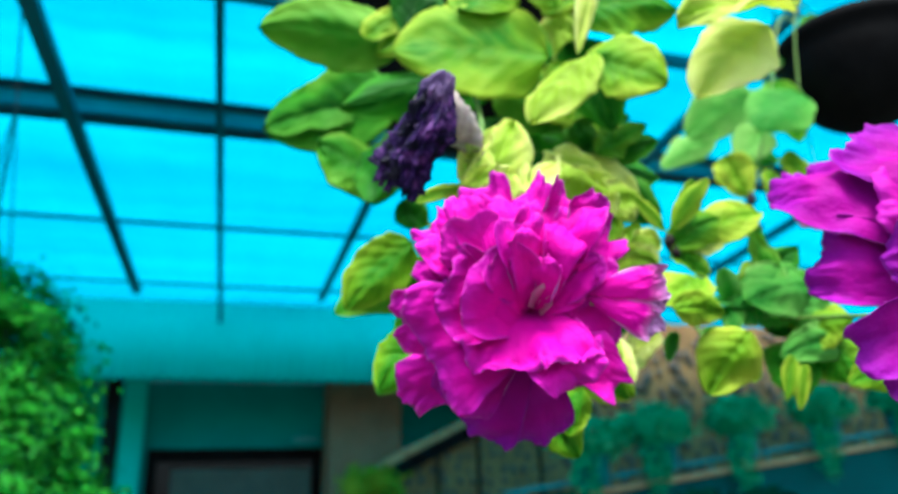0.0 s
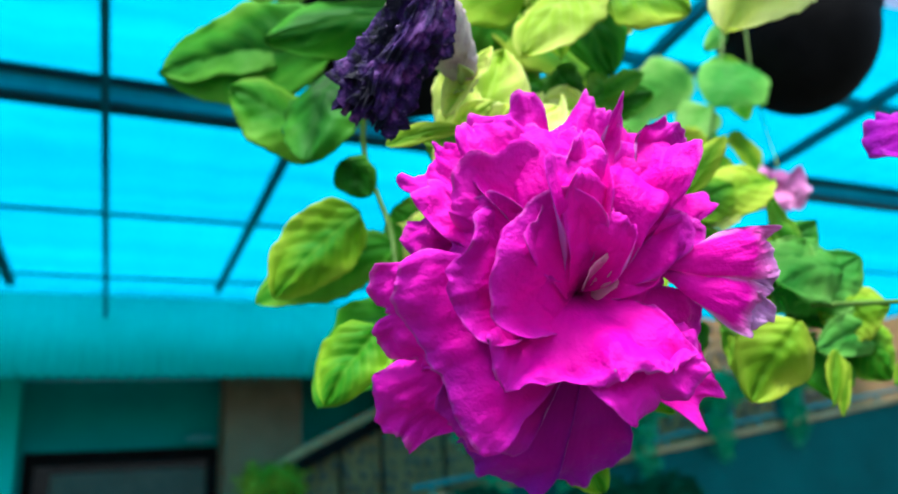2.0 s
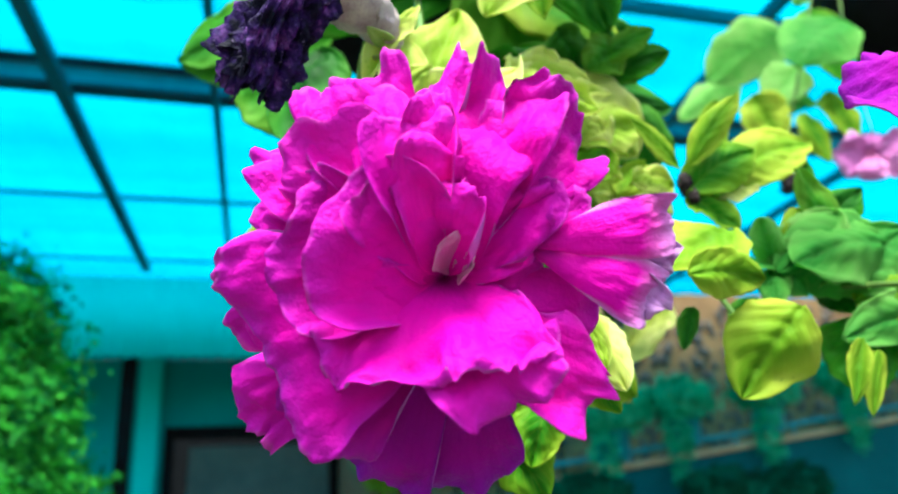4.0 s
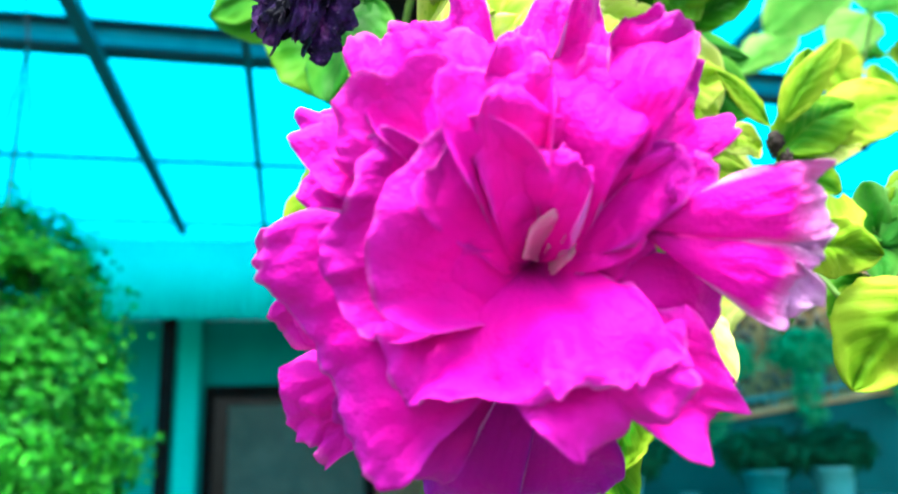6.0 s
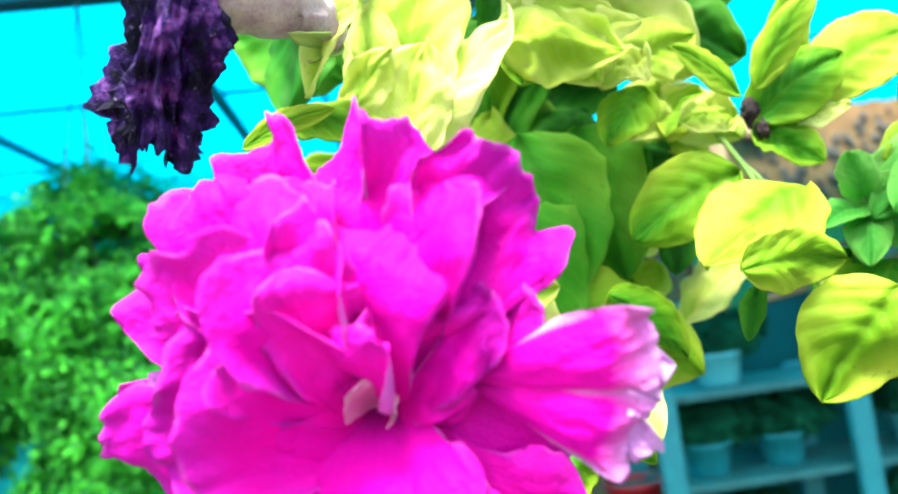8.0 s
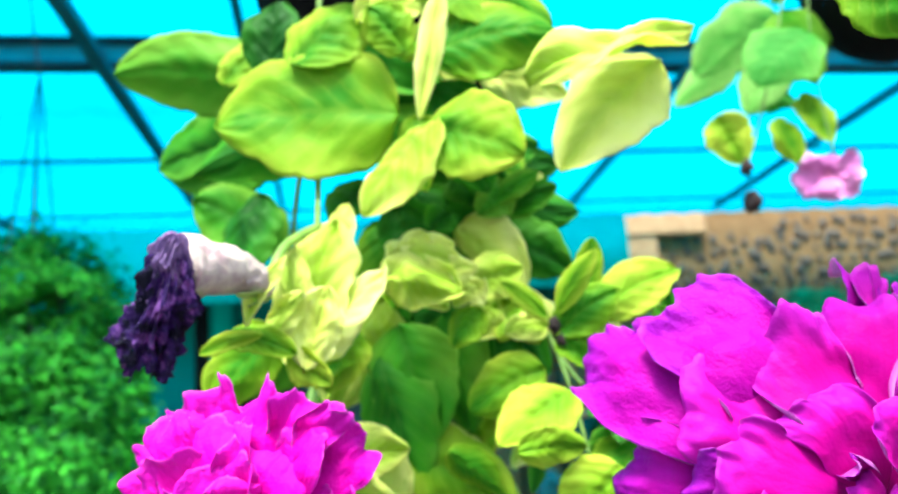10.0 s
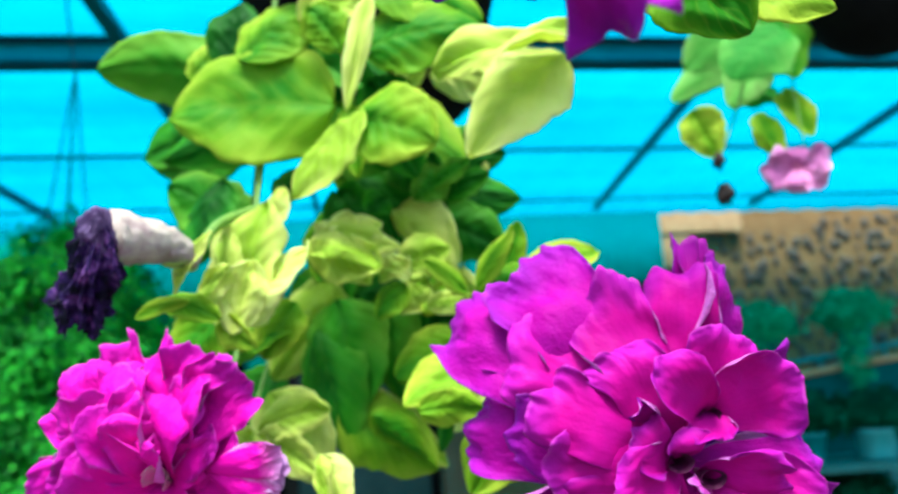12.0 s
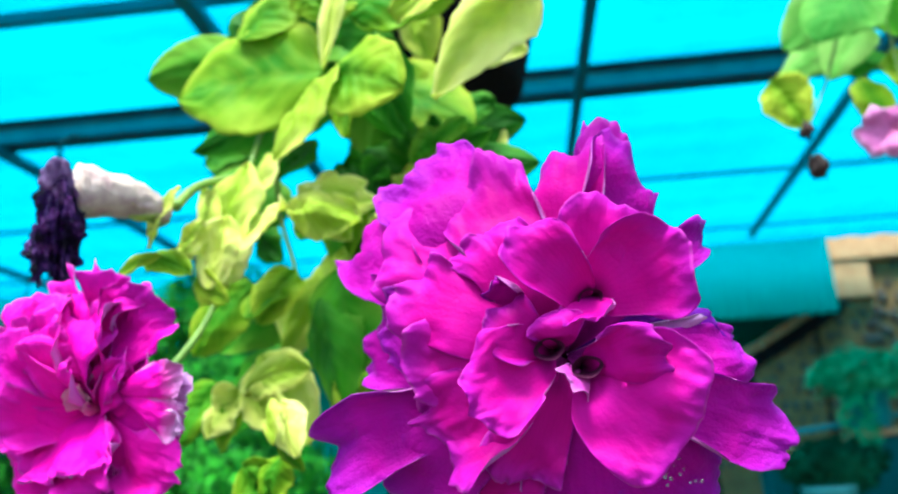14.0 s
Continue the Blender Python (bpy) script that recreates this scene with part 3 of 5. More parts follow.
peb = bmesh.new()
bmesh.ops.create_icosphere(peb, subdivisions=2, radius=1.0)
for v in peb.verts:
    v.co = Vector((v.co.x * 0.040, v.co.y * 0.018, v.co.z * 0.060)) * (1 + 0.25 * noise.noise(v.co * 1.4))
pebble_mesh = mesh_of(peb, STONE, True)
rnd = random.Random(5)
spots = [(1.45 + 0.105 * c, 1.40 + 0.104 * w, w, 0.62) for w in range(12) for c in range(14)] + [(2.95 + 0.128 * c, 1.40 + 0.122 * w, w, 1.0) for w in range(13) for c in range(12)]
for x, z, row, size in spots:
    x, z = x + size * rnd.uniform(-0.05, 0.05) + (0.06 * size if row % 2 else 0), z + size * rnd.uniform(-0.04, 0.04)
    if (x < 2.8 and z > 1.72 + 0.50 * (x - 1.25)) or z > 2.92:
        continue
    ob = new("pebble", pebble_mesh)
    ob.parent = wall
    sc = size * rnd.uniform(0.6, 1.15)
    ob.matrix_basis = place[wall.name].inverted() @ pose(x, 6.196, z, 0, rnd.uniform(-50, 50), 0) @ Matrix.Diagonal((sc, sc, sc, 1))
far = bmesh.new()
for k in range(260):
    col, row = k % 26, k // 26
    x, z = 4.42 + 0.118 * col + rnd.uniform(-0.05, 0.05) + (0.06 if row % 2 else 0), 1.96 + 0.118 * row + rnd.uniform(-0.04, 0.04)
    sc = rnd.uniform(0.55, 1.2)
    bmesh.ops.create_icosphere(far, subdivisions=1, radius=1.0, matrix=pose(x, 6.196, z, 0, rnd.uniform(-50, 50), 0) @ Matrix.Diagonal((0.040 * sc, 0.018 * sc, 0.060 * sc, 1)))
tagged(part("pebble", far, STONE, wall), kind="stuff")

# sloping teal parapet with a rail
bm = bmesh.new()
vs = [bm.verts.new(p) for p in ((1.35, 3.6, 0), (9.6, 3.6, 0), (9.6, 3.6, 2.51), (1.35, 3.6, 1.52), (1.35, 3.75, 0), (9.6, 3.75, 0), (9.6, 3.75, 2.51), (1.35, 3.75, 1.52))]
for q in ((0, 1, 2, 3), (5, 4, 7, 6), (4, 0, 3, 7), (1, 5, 6, 2), (3, 2, 6, 7)):
    bm.faces.new([vs[k] for k in q])
whole("parapet", bm, TARP, "teal painted sloping parapet wall", "parapet", kind="structure")
rail = thing("handrail", (1.4, 3.6, 1.6), "thin teal metal rail along the parapet", "railing", kind="structure")
part("top_bar", tube([(1.35, 3.62, 1.60), (9.6, 3.62, 2.59)], 0.013), POT_TEAL, rail)
for k in range(18):
    x = 1.45 + 0.37 * k
    part("post", tube([(x, 3.62, 1.5 + 0.12 * (x - 1.35)), (x, 3.62, 1.60 + 0.12 * (x - 1.35))], 0.009, 8, steps=2), POT_TEAL, rail)
part("edge_strip", tube([(1.35, 3.58, 1.535), (9.6, 3.58, 2.525)], 0.016), PLANK, rail, "brown edging strip")


# ---- background plants ----
def pot(name, at, r, h, mat, label, group="", taper=0.76, bowl=False):
    """A tapered pot with a rolled rim and soil; its base rests at the given place."""
    t = thing(name, at, label, "plant pot", group)
    bm = bmesh.new()
    prof = [(0.0, 0.004), (r * taper * 0.92, 0.0), (r * taper, 0.008), (r * 0.97, h * 0.9), (r * 1.06, h * 0.9), (r * 1.08, h * 0.96), (r * 1.05, h), (r * 0.95, h), (r * 0.92, h * 0.9), (r * 0.7 * taper, 0.03)]
    if bowl:
        prof = [(0.0, 0.0)] + [(r * math.sin(a), 0.85 * h * (1 - math.cos(a))) for a in (math.pi / 2 * k / 9 for k in range(1, 10))] + [(r * 1.05, h * 0.88), (r * 1.07, h * 0.95), (r * 1.04, h), (r * 0.95, h), (r * 0.92, h * 0.9), (r * 0.5, 0.2 * h)]
    rings = []
    for q, z in prof:
        rings.append([bm.verts.new((at[0] + q * math.cos(a), at[1] + q * math.sin(a), at[2] + z)) for a in (2 * math.pi * k / 36 for k in range(36))] if q else None)
    c = bm.verts.new((at[0], at[1], at[2] + 0.004))
    for k in range(36):
        bm.faces.new((c, rings[1][(k + 1) % 36], rings[1][k]))
    for a, d in zip(rings[1:], rings[2:]):
        for k in range(36):
            bm.faces.new((a[k], a[(k + 1) % 36], d[(k + 1) % 36], d[k]))
    part("shell", bm, mat, t)
    bm = bmesh.new()
    bmesh.ops.create_circle(bm, cap_ends=True, segments=30, radius=r * 0.93, matrix=Matrix.Translation((at[0], at[1], at[2] + h * 0.86)))
    part("soil", bm, EARTH, t, "dark potting soil", smooth=False)
    return t


def hanger(t, at, r, z_rim, top, n=3, wire=0.0014, turn=0.4):
    for k in range(n):
        a = 2 * math.pi * k / n + turn
        part("hanger_wire", tube([(at[0] + r * math.cos(a), at[1] + r * math.sin(a), z_rim), top], wire, 6, steps=2), WIRE, t, "thin dark hanging wire")


def foliage(t, at, size, count, leaf_size, mat, seed, name="foliage"):
    """A crown of many small leaves on an uneven shell, with gaps."""
    rnd = random.Random(seed)
    verts, faces = [], []
    c = Vector(at)
    while len(faces) < count:
        d = Vector((rnd.gauss(0, 1), rnd.gauss(0, 1), rnd.gauss(0, 1))).normalized()
        lump = 0.84 + 0.30 * noise.noise(d * 2.2 + Vector((seed, 0, 0))) + 0.16 * noise.noise(d * 6.0)
        r = rnd.uniform(0.62, 1.0) ** 0.5 * lump + (rnd.random() ** 8) * 0.16
        p = c + Vector((d.x * size[0], d.y * size[1], d.z * size[2])) * r
        if noise.noise(p * (3.2 / max(size))) < -0.28:
            continue
        n = (d + 0.9 * Vector((rnd.uniform(-1, 1), rnd.uniform(-1, 1), rnd.uniform(-0.3, 1.2)))).normalized()
        s = n.orthogonal().normalized()
        s = Matrix.Rotation(rnd.uniform(0, 6.3), 3, n) @ s
        o = n.cross(s)
        q = leaf_size * rnd.uniform(0.6, 1.3)
        k = len(verts)
        verts += [p, p + s * q * 0.5 + o * q * 0.32 + n * q * 0.08, p + s * q, p + s * q * 0.5 - o * q * 0.32 + n * q * 0.08]
        faces.append((k, k + 1, k + 2, k + 3))
    me = bpy.data.meshes.new("mesh")
    inv = place[t.name].inverted()
    me.from_pydata([inv @ v for v in verts], [], faces)
    me.materials.append(mat)
    ob = new(name, me)
    ob.parent = t
    return tagged(ob, kind="stuff")


bush_pot = pot("hanging_pot", (-0.66, 2.10, 1.20), 0.145, 0.19, POT_WHITE, "pale hanging pot under a dense green bush", "hanging pots")
hanger(bush_pot, (-0.66, 2.10), 0.145, 1.385, (-0.645, 2.10, 2.675), 4, 0.0028)
part("hanger_wire", tube([(-0.645, 2.10, 2.668), (-0.64, 2.02, 2.80), (-0.63, 1.92, 2.998)], 0.0030, 8), WIRE, bush_pot, "dark wire tied to the purlin")
bush = thing("hanging_bush", (-0.66, 2.10, 1.37), "dense small-leaved green bush in a hanging pot", "shrub")
part("stem", tube([(-0.66, 2.10, 1.36), (-0.65, 2.09, 1.6), (-0.66, 2.10, 1.85)], [0.018, 0.012, 0.007]), STEM, bush)
foliage(bush, (-0.655, 2.09, 1.845), (0.315, 0.30, 0.41), 24000, 0.023, BUSH, 3)
foliage(bush, (-0.55, 2.03, 1.65), (0.285, 0.25, 0.35), 12000, 0.024, BUSH, 5)
foliage(bush, (-0.62, 2.02, 1.41), (0.24, 0.20, 0.15), 5000, 0.024, BUSH, 6)

dark_pot = pot("hanging_pot", (-1.50, 2.53, 1.05), 0.17, 0.22, POT_TEAL, "teal hanging pot under a dark green bush", "hanging pots")
hanger(dark_pot, (-1.50, 2.53), 0.17, 1.27, (-1.48, 2.53, 2.90), 4, 0.0035)
part("hook", tube([(-1.48, 2.53, 2.89), (-1.47, 2.58, 2.94), (-1.468, 2.66, 2.955)], 0.010, 8), WIRE, dark_pot, "dark hook on the roof beam")
dark_bush = thing("hanging_bush", (-1.50, 2.53, 1.25), "dark green bush in a hanging pot", "shrub")
part("stem", tube([(-1.50, 2.53, 1.25), (-1.48, 2.52, 1.5), (-1.46, 2.53, 1.8)], [0.02, 0.014, 0.008]), STEM, dark_bush)
foliage(dark_bush, (-1.46, 2.50, 1.76), (0.48, 0.34, 0.46), 18000, 0.036, SHADED_LEAF, 8)
foliage(dark_bush, (-1.22, 2.42, 1.70), (0.28, 0.26, 0.46), 8000, 0.034, BUSH, 9)

for k, (at, sz, mat, seed) in enumerate((((2.25, 3.62, 1.69), 0.10, FERN, 11), ((1.84, 3.62, 1.62), 0.095, FERN, 12), ((2.78, 3.62, 1.75), 0.09, FERN, 13), ((3.35, 3.62, 1.81), 0.10, FERN, 14), ((3.95, 3.62, 1.87), 0.10, FERN, 15))):
    pot("rail_pot", at, sz, 0.16, POT_TEAL, "teal plastic pot on the parapet", "pots on the parapet", 0.85)
    b = thing("trailing_plant", (at[0], at[1], at[2] + 0.14), "bluish green trailing plant in a teal pot", "plant", "plants on the parapet")
    part("stem", tube([(at[0], at[1], at[2] + 0.13), (at[0] + 0.02, at[1], at[2] + 0.26)], 0.006, 6, steps=3), STEM, b)
    foliage(b, (at[0] - 0.03, at[1] - 0.03, at[2] + 0.24), (0.24, 0.15, 0.13), 1500, 0.035, mat, seed)
    foliage(b, (at[0] - 0.10, at[1] - 0.12, at[2] + 0.02), (0.09, 0.05, 0.22), 500, 0.03, mat, seed + 20, "trailing_shoot")

rack = thing("plant_rack", (1.9, 3.1, 0), "dark teal three-shelf plant stand", "plant stand")
part("shelf", box(1.10, 2.70, 2.95, 3.35, 1.255, 1.285, 0.004), RACK, rack, smooth=False)
part("shelf", box(1.10, 2.70, 2.95, 3.35, 0.905, 0.935, 0.004), RACK, rack, smooth=False)
part("shelf", box(1.10, 2.70, 2.95, 3.35, 0.505, 0.535, 0.004), RACK, rack, smooth=False)
for x in (1.10, 1.88, 2.70):
    for y in (2.93, 3.37):
        part("leg", box(x - 0.045, x + 0.045, y - 0.018, y + 0.018, 0, 1.31, 0.004), POT_TEAL, rack, smooth=False)
for x, z, m, s in ((1.42, 1.287, POT_WHITE, 0.10), (2.10, 1.287, POT_TEAL, 0.10), (2.45, 1.287, POT_WHITE, 0.09), (1.32, 0.937, POT_TEAL, 0.10), (1.64, 0.937, POT_TEAL, 0.10), (2.25, 0.937, POT_WHITE, 0.11), (1.45, 0.537, POT_WHITE, 0.11), (2.20, 0.537, POT_TEAL, 0.11)):
    pot("rack_pot", (x, 3.12, z), s, 0.13, m, "plastic pot with a small plant on the stand", "pots on the stand", 0.8)
    b = thing("potted_plant", (x, 3.12, z + 0.11), "small potted plant, its green darkened for shade", "plant", "plants on the stand")
    part("stem", tube([(x, 3.12, z + 0.10), (x + 0.02, 3.12, z + 0.22)], 0.006, 6, steps=3), STEM, b)
    # wide near-black crowns fill the stand's shaded gaps
    foliage(b, (x + 0.04, 3.15, z + 0.20), (0.21, 0.15, 0.11), 2200, 0.042, SHADED_LEAF, int(x * 100) + 3)
shrub = thing("shrub", (1.15, 6.0, 0), "yellow-green shrub in front of the garden wall", "shrub")
part("stem", tube([(1.15, 6.0, 0), (1.13, 6.0, 0.8), (1.14, 6.0, 1.66)], [0.02, 0.016, 0.01]), STEM, shrub)
foliage(shrub, (1.14, 6.0, 1.66), (0.27, 0.14, 0.22), 1800, 0.05, LIME_LEAF, 31)
bucket = pot("red_bucket", (1.02, 3.2, 0.74), 0.12, 0.2, RED, "red plastic bucket on a crate", taper=0.8)
whole("crate", box(0.84, 1.24, 3.0, 3.5, 0, 0.74, 0.01), DARK, "dark stained wooden crate on the ground", "crate")

# ---- the hanging petunias ----
whole("hanging_rail", tube([(-3.0, 0.575, 2.91), (0.4, 0.575, 2.91), (4.0, 0.575, 2.91)], 0.016, 12), STEEL, "dark steel pipe that carries the hanging pots", "pipe rail", kind="structure", smooth=True)
for x in (-3.0, 4.0):
    whole("post", box(x - 0.04, x + 0.04, 0.535, 0.615, 0, 2.93, 0.006), STEEL, "dark steel post of the shade house", "post", kind="structure")
main_pot = pot("hanging_pot", (0.190, 0.575, 1.955), 0.135, 0.17, POT_BLACK, "black plastic hanging pot full of petunias", "hanging pots", 0.72)
hanger(main_pot, (0.190, 0.575), 0.137, 2.12, (0.190, 0.60, 2.84), 3)
part("hanger_hook", tube([(0.190, 0.60, 2.84), (0.190, 0.585, 2.87), (0.190, 0.575, 2.90)], 0.004, 6), WIRE, main_pot)
pot_b = pot("hanging_pot", (0.79, 0.65, 2.05), 0.100, 0.135, POT_BLACK, "round black plastic hanging bowl with a pink petunia", "hanging pots", bowl=True)
hanger(pot_b, (0.79, 0.65), 0.103, 2.181, (0.79, 0.640, 2.84), 3)
part("hanger_hook", tube([(0.79, 0.640, 2.84), (0.79, 0.615, 2.89), (0.79, 0.575, 2.925)], 0.004, 6), WIRE, pot_b)

plant = thing("petunia_plant", (0.168, 0.575, 2.13), "trailing double petunia with magenta flowers and yellow-green leaves", "flowering plant")
part("stem", tube([(0.16, 0.50, 2.12), (0.13, 0.41, 2.12), (0.12, 0.37, 1.90), (0.115, 0.33, 1.80), (0.11, 0.30, 1.72), (0.10, 0.265, 1.678)], [0.002, 0.002, 0.0018, 0.0016, 0.0016, 0.002]), STEM, plant)
part("stem", tube([(0.12, 0.37, 1.90), (0.10, 0.43, 1.82), (0.115, 0.43, 1.75), (0.105, 0.40, 1.69)], [0.0018, 0.0017, 0.0015, 0.0012]), STEM, plant)
part("stem", tube([(0.20, 0.50, 2.12), (0.20, 0.415, 2.12), (0.215, 0.42, 1.92), (0.235, 0.43, 1.82), (0.250, 0.37, 1.73), (0.246, 0.32, 1.675)], [0.002, 0.002, 0.0014, 0.0013, 0.0013, 0.0012]), STEM, plant)
part("stem", tube([(0.115, 0.33, 1.80), (0.10, 0.30, 1.785), (0.094, 0.284, 1.768)], [0.0025, 0.0024, 0.003]), STEM, plant)
part("stem", tube([(0.250, 0.37, 1.73), (0.262, 0.350, 1.705), (0.290, 0.338, 1.695), (0.312, 0.290, 1.686), (0.300, 0.225, 1.672), (0.283, 0.185, 1.665)], [0.0012, 0.0012, 0.0012, 0.0012, 0.0013, 0.0016]), STEM, plant)
part("stem", tube([(0.21, 0.52, 2.14), (0.31, 0.22, 2.12), (0.30, 0.07, 1.95), (0.25, 0.05, 1.805)], [0.0016, 0.0014, 0.0014, 0.0016]), STEM, plant)


def flower(m, name, label):
    """A bloom at the pose m: its tube and green calyx behind, petals are added to it."""
    bm = tube([Vector((0, 0, -1.1)) * CM, Vector((0, 0.3, -2.0)) * CM, Vector((0, 0.8, -3.0)) * CM], [0.0055, 0.004, 0.003])
    fl = part(name, bm, PETAL_DEEP, plant, label, m=m)
    for k in range(5):
        a = 2 * math.pi * k / 5 + 0.3
        p = Vector((0.3 * math.cos(a), 0.8 + 0.3 * math.sin(a), -2.6)) * CM
        q = Vector((1.3 * math.cos(a), 0.5 + 1.3 * math.sin(a), -1.2)) * CM
        part("sepal", blade(p, (p + q) / 2 + Vector((0, 0, 0.004)), q, 0.003, (math.cos(a), math.sin(a), 0.2), 0, 0.2, 0.1, "leaf", k + 3, 10, 6), SEPAL, fl, m=m, thick=0.0004)
    return fl


def bloom_main():
    bloom = flower(look((0.092, 0.221, 1.664), (0.148, 0.359, 1.702), -1.6), "flower", "fully open ruffled double magenta bloom")
    # outer ring, reflexed
    sector(bloom, 130, 7.0, 17, 25, -32, PETAL, 1, ruffle=0.45, waves=0.9, crinkle=0.090, lobes=0.16)
    sector(bloom, 110, 6.2, 16, 20, -40, PETAL, 2, ruffle=0.36, crinkle=0.060, lobes=0.08)
    sector(bloom, 88, 6.1, 19.6, 32, -38, PETAL, 4, ruffle=0.40, crinkle=0.060, lobes=0.16)
    sector(bloom, 68, 6.3, 17, 35, -35, PETAL, 5, ruffle=0.42, crinkle=0.060, lobes=0.16)
    sector(bloom, 49, 6.1, 18.2, 25, -30, PETAL, 6, ruffle=0.42, waves=1.0, crinkle=0.060)
    sector(bloom, 38, 4.3, 20, 30, -22, PETAL, 7, ruffle=0.36, crinkle=0.075)
    sector(bloom, 155, 5.2, 18, 25, -25, PETAL, 8, ruffle=0.42, waves=0.9, crinkle=0.105)
    sector(bloom, 188, 6.1, 19.6, 20, -18, PETAL, 9, ruffle=0.46, waves=0.9, crinkle=0.075, lobes=0.18)
    sector(bloom, 174, 4.8, 9.8, 30, -8, PETAL_LILAC, 10, ruffle=0.34, crinkle=0.045)
    sector(bloom, -147, 6.6, 16.8, 5, -20, PETAL, 11, ruffle=0.42, waves=0.9, crinkle=0.075, lobes=0.18)
    # lower hanging petals: the lip's shade on them is put into deeper colours
    sector(bloom, -128, 5.4, 19.6, 10, 0, PETAL_RICH, 12, ruffle=0.36, crinkle=0.075, cup=0.3)
    sector(bloom, -112, 6.6, 18, -5, -22, PETAL_DEEP, 13, ruffle=0.30, crinkle=0.030, lobes=0.10, cup=0.25)
    sector(bloom, -88, 6.4, 19, -8, -26, PETAL_DEEP, 14, ruffle=0.28, crinkle=0.030, lobes=0.10, cup=-0.15)
    # middle ring
    sector(bloom, -30, 4.4, 30, 22, -30, PETAL, 15, ruffle=0.20, crinkle=0.022, lobes=0.08)
    sector(bloom, -40, 5.3, 14.5, 22, -12, PETAL, 16, ruffle=0.46, waves=0.9, crinkle=0.045, lobes=0.18)
    sector(bloom, 104, 5.7, 19, 55, -30, PETAL, 17, ruffle=0.42, crinkle=0.060, lobes=0.16)
    sector(bloom, 131, 5.3, 24, 58, -20, PETAL, 18, ruffle=0.36, crinkle=0.045, lobes=0.14)
    sector(bloom, 152, 4.9, 20, 50, -10, PETAL, 19, ruffle=0.34, crinkle=0.060, lobes=0.14)
    sector(bloom, 74, 5.0, 24, 60, -22, PETAL, 20, ruffle=0.36, crinkle=0.060, lobes=0.14)
    sector(bloom, 44, 4.1, 24, 52, -20, PETAL, 21, ruffle=0.36, waves=0.9, crinkle=0.075)
    sector(bloom, 24, 3.3, 22, 46, -8, PETAL, 22, ruffle=0.34, waves=0.9, crinkle=0.090)
    sector(bloom, 5, 2.6, 18, 36, -2, PETAL, 23, ruffle=0.28, waves=0.9, crinkle=0.075, tilt=0.4)
    # the broad lower lip and the cupped inner petals
    sector(bloom, -157, 5.6, 33, 44, -6, PETAL, 24, ruffle=0.32, crinkle=0.022, lobes=0.12, blunt=0.05, wide=1.3)
    sector(bloom, -98, 3.9, 52, 60, 34, PETAL, 25, ruffle=0.46, waves=1.0, crinkle=0.025, lobes=0.24, blunt=0.02, wide=1.2)
    sector(bloom, -54, 4.3, 28, 52, 24, PETAL, 26, ruffle=0.36, waves=1.0, crinkle=0.025, lobes=0.16, wide=1.3)
    sector(bloom, -162, 2.9, 17, 62, 10, PETAL, 27, ruffle=0.30, crinkle=0.022, tilt=-0.5)
    sector(bloom, 172, 4.5, 32, 56, -4, PETAL, 28, ruffle=0.28, crinkle=0.022)
    sector(bloom, 150, 4.1, 40, 76, 12, PETAL, 29, ruffle=0.18, crinkle=0.015, cup=0.28, lobes=0.07, back=PETAL)
    sector(bloom, 114, 3.7, 21, 76, 10, PETAL, 30, ruffle=0.36, crinkle=0.045, tilt=0.5)
    sector(bloom, 97, 4.6, 15, 66, -8, PETAL, 31, ruffle=0.32, crinkle=0.045, tilt=0.8)
    sector(bloom, 68, 3.4, 21, 76, 0, PETAL, 32, ruffle=0.30, crinkle=0.045, tilt=-0.4)
    # small frilled petals crowded into the upper half
    sector(bloom, 119, 5.9, 15, 44, -34, PETAL, 33, ruffle=0.34, waves=1.0, crinkle=0.090, tilt=0.7)
    sector(bloom, 96, 4.9, 15, 50, -30, PETAL, 34, ruffle=0.34, waves=1.0, crinkle=0.075, tilt=-0.7, lobes=0.2)
    sector(bloom, 84, 4.3, 15, 70, -10, PETAL, 35, ruffle=0.34, waves=1.0, crinkle=0.075, tilt=0.9)
    sector(bloom, 60, 5.2, 16, 42, -26, PETAL, 36, ruffle=0.34, waves=1.0, crinkle=0.090, tilt=-0.6)
    sector(bloom, 141, 5.6, 16, 44, -26, PETAL, 37, ruffle=0.36, waves=1.0, crinkle=0.105, tilt=0.5)
    sector(bloom, 36, 3.6, 14, 44, -14, PETAL, 38, ruffle=0.36, waves=1.0, crinkle=0.075, tilt=0.6)
    petal(bloom, (0.1, 0.2, -0.9), (0.6, 1.6, 0.8), 0.35, bulge=0.8, twist=70, cup=0.5, ruffle=0.38, shape='round', mat=PETAL, seed=34)
    petal(bloom, (-0.0, 0.2, -0.9), (-0.2, 2.6, 1.0), 0.45, bulge=1.1, twist=60, cup=0.5, ruffle=0.50, shape='round', mat=PETAL, seed=35)
    petal(bloom, (0.0, 0.2, -0.9), (0.2, 2.4, 0.9), 0.45, bulge=0.9, twist=-65, cup=0.5, ruffle=0.50, shape='round', mat=PETAL, seed=36)
    petal(bloom, (0.1, 0.2, -0.9), (1.0, 2.1, 1.0), 0.50, bulge=1.0, twist=50, cup=0.5, ruffle=0.50, shape='round', mat=PETAL, seed=37)
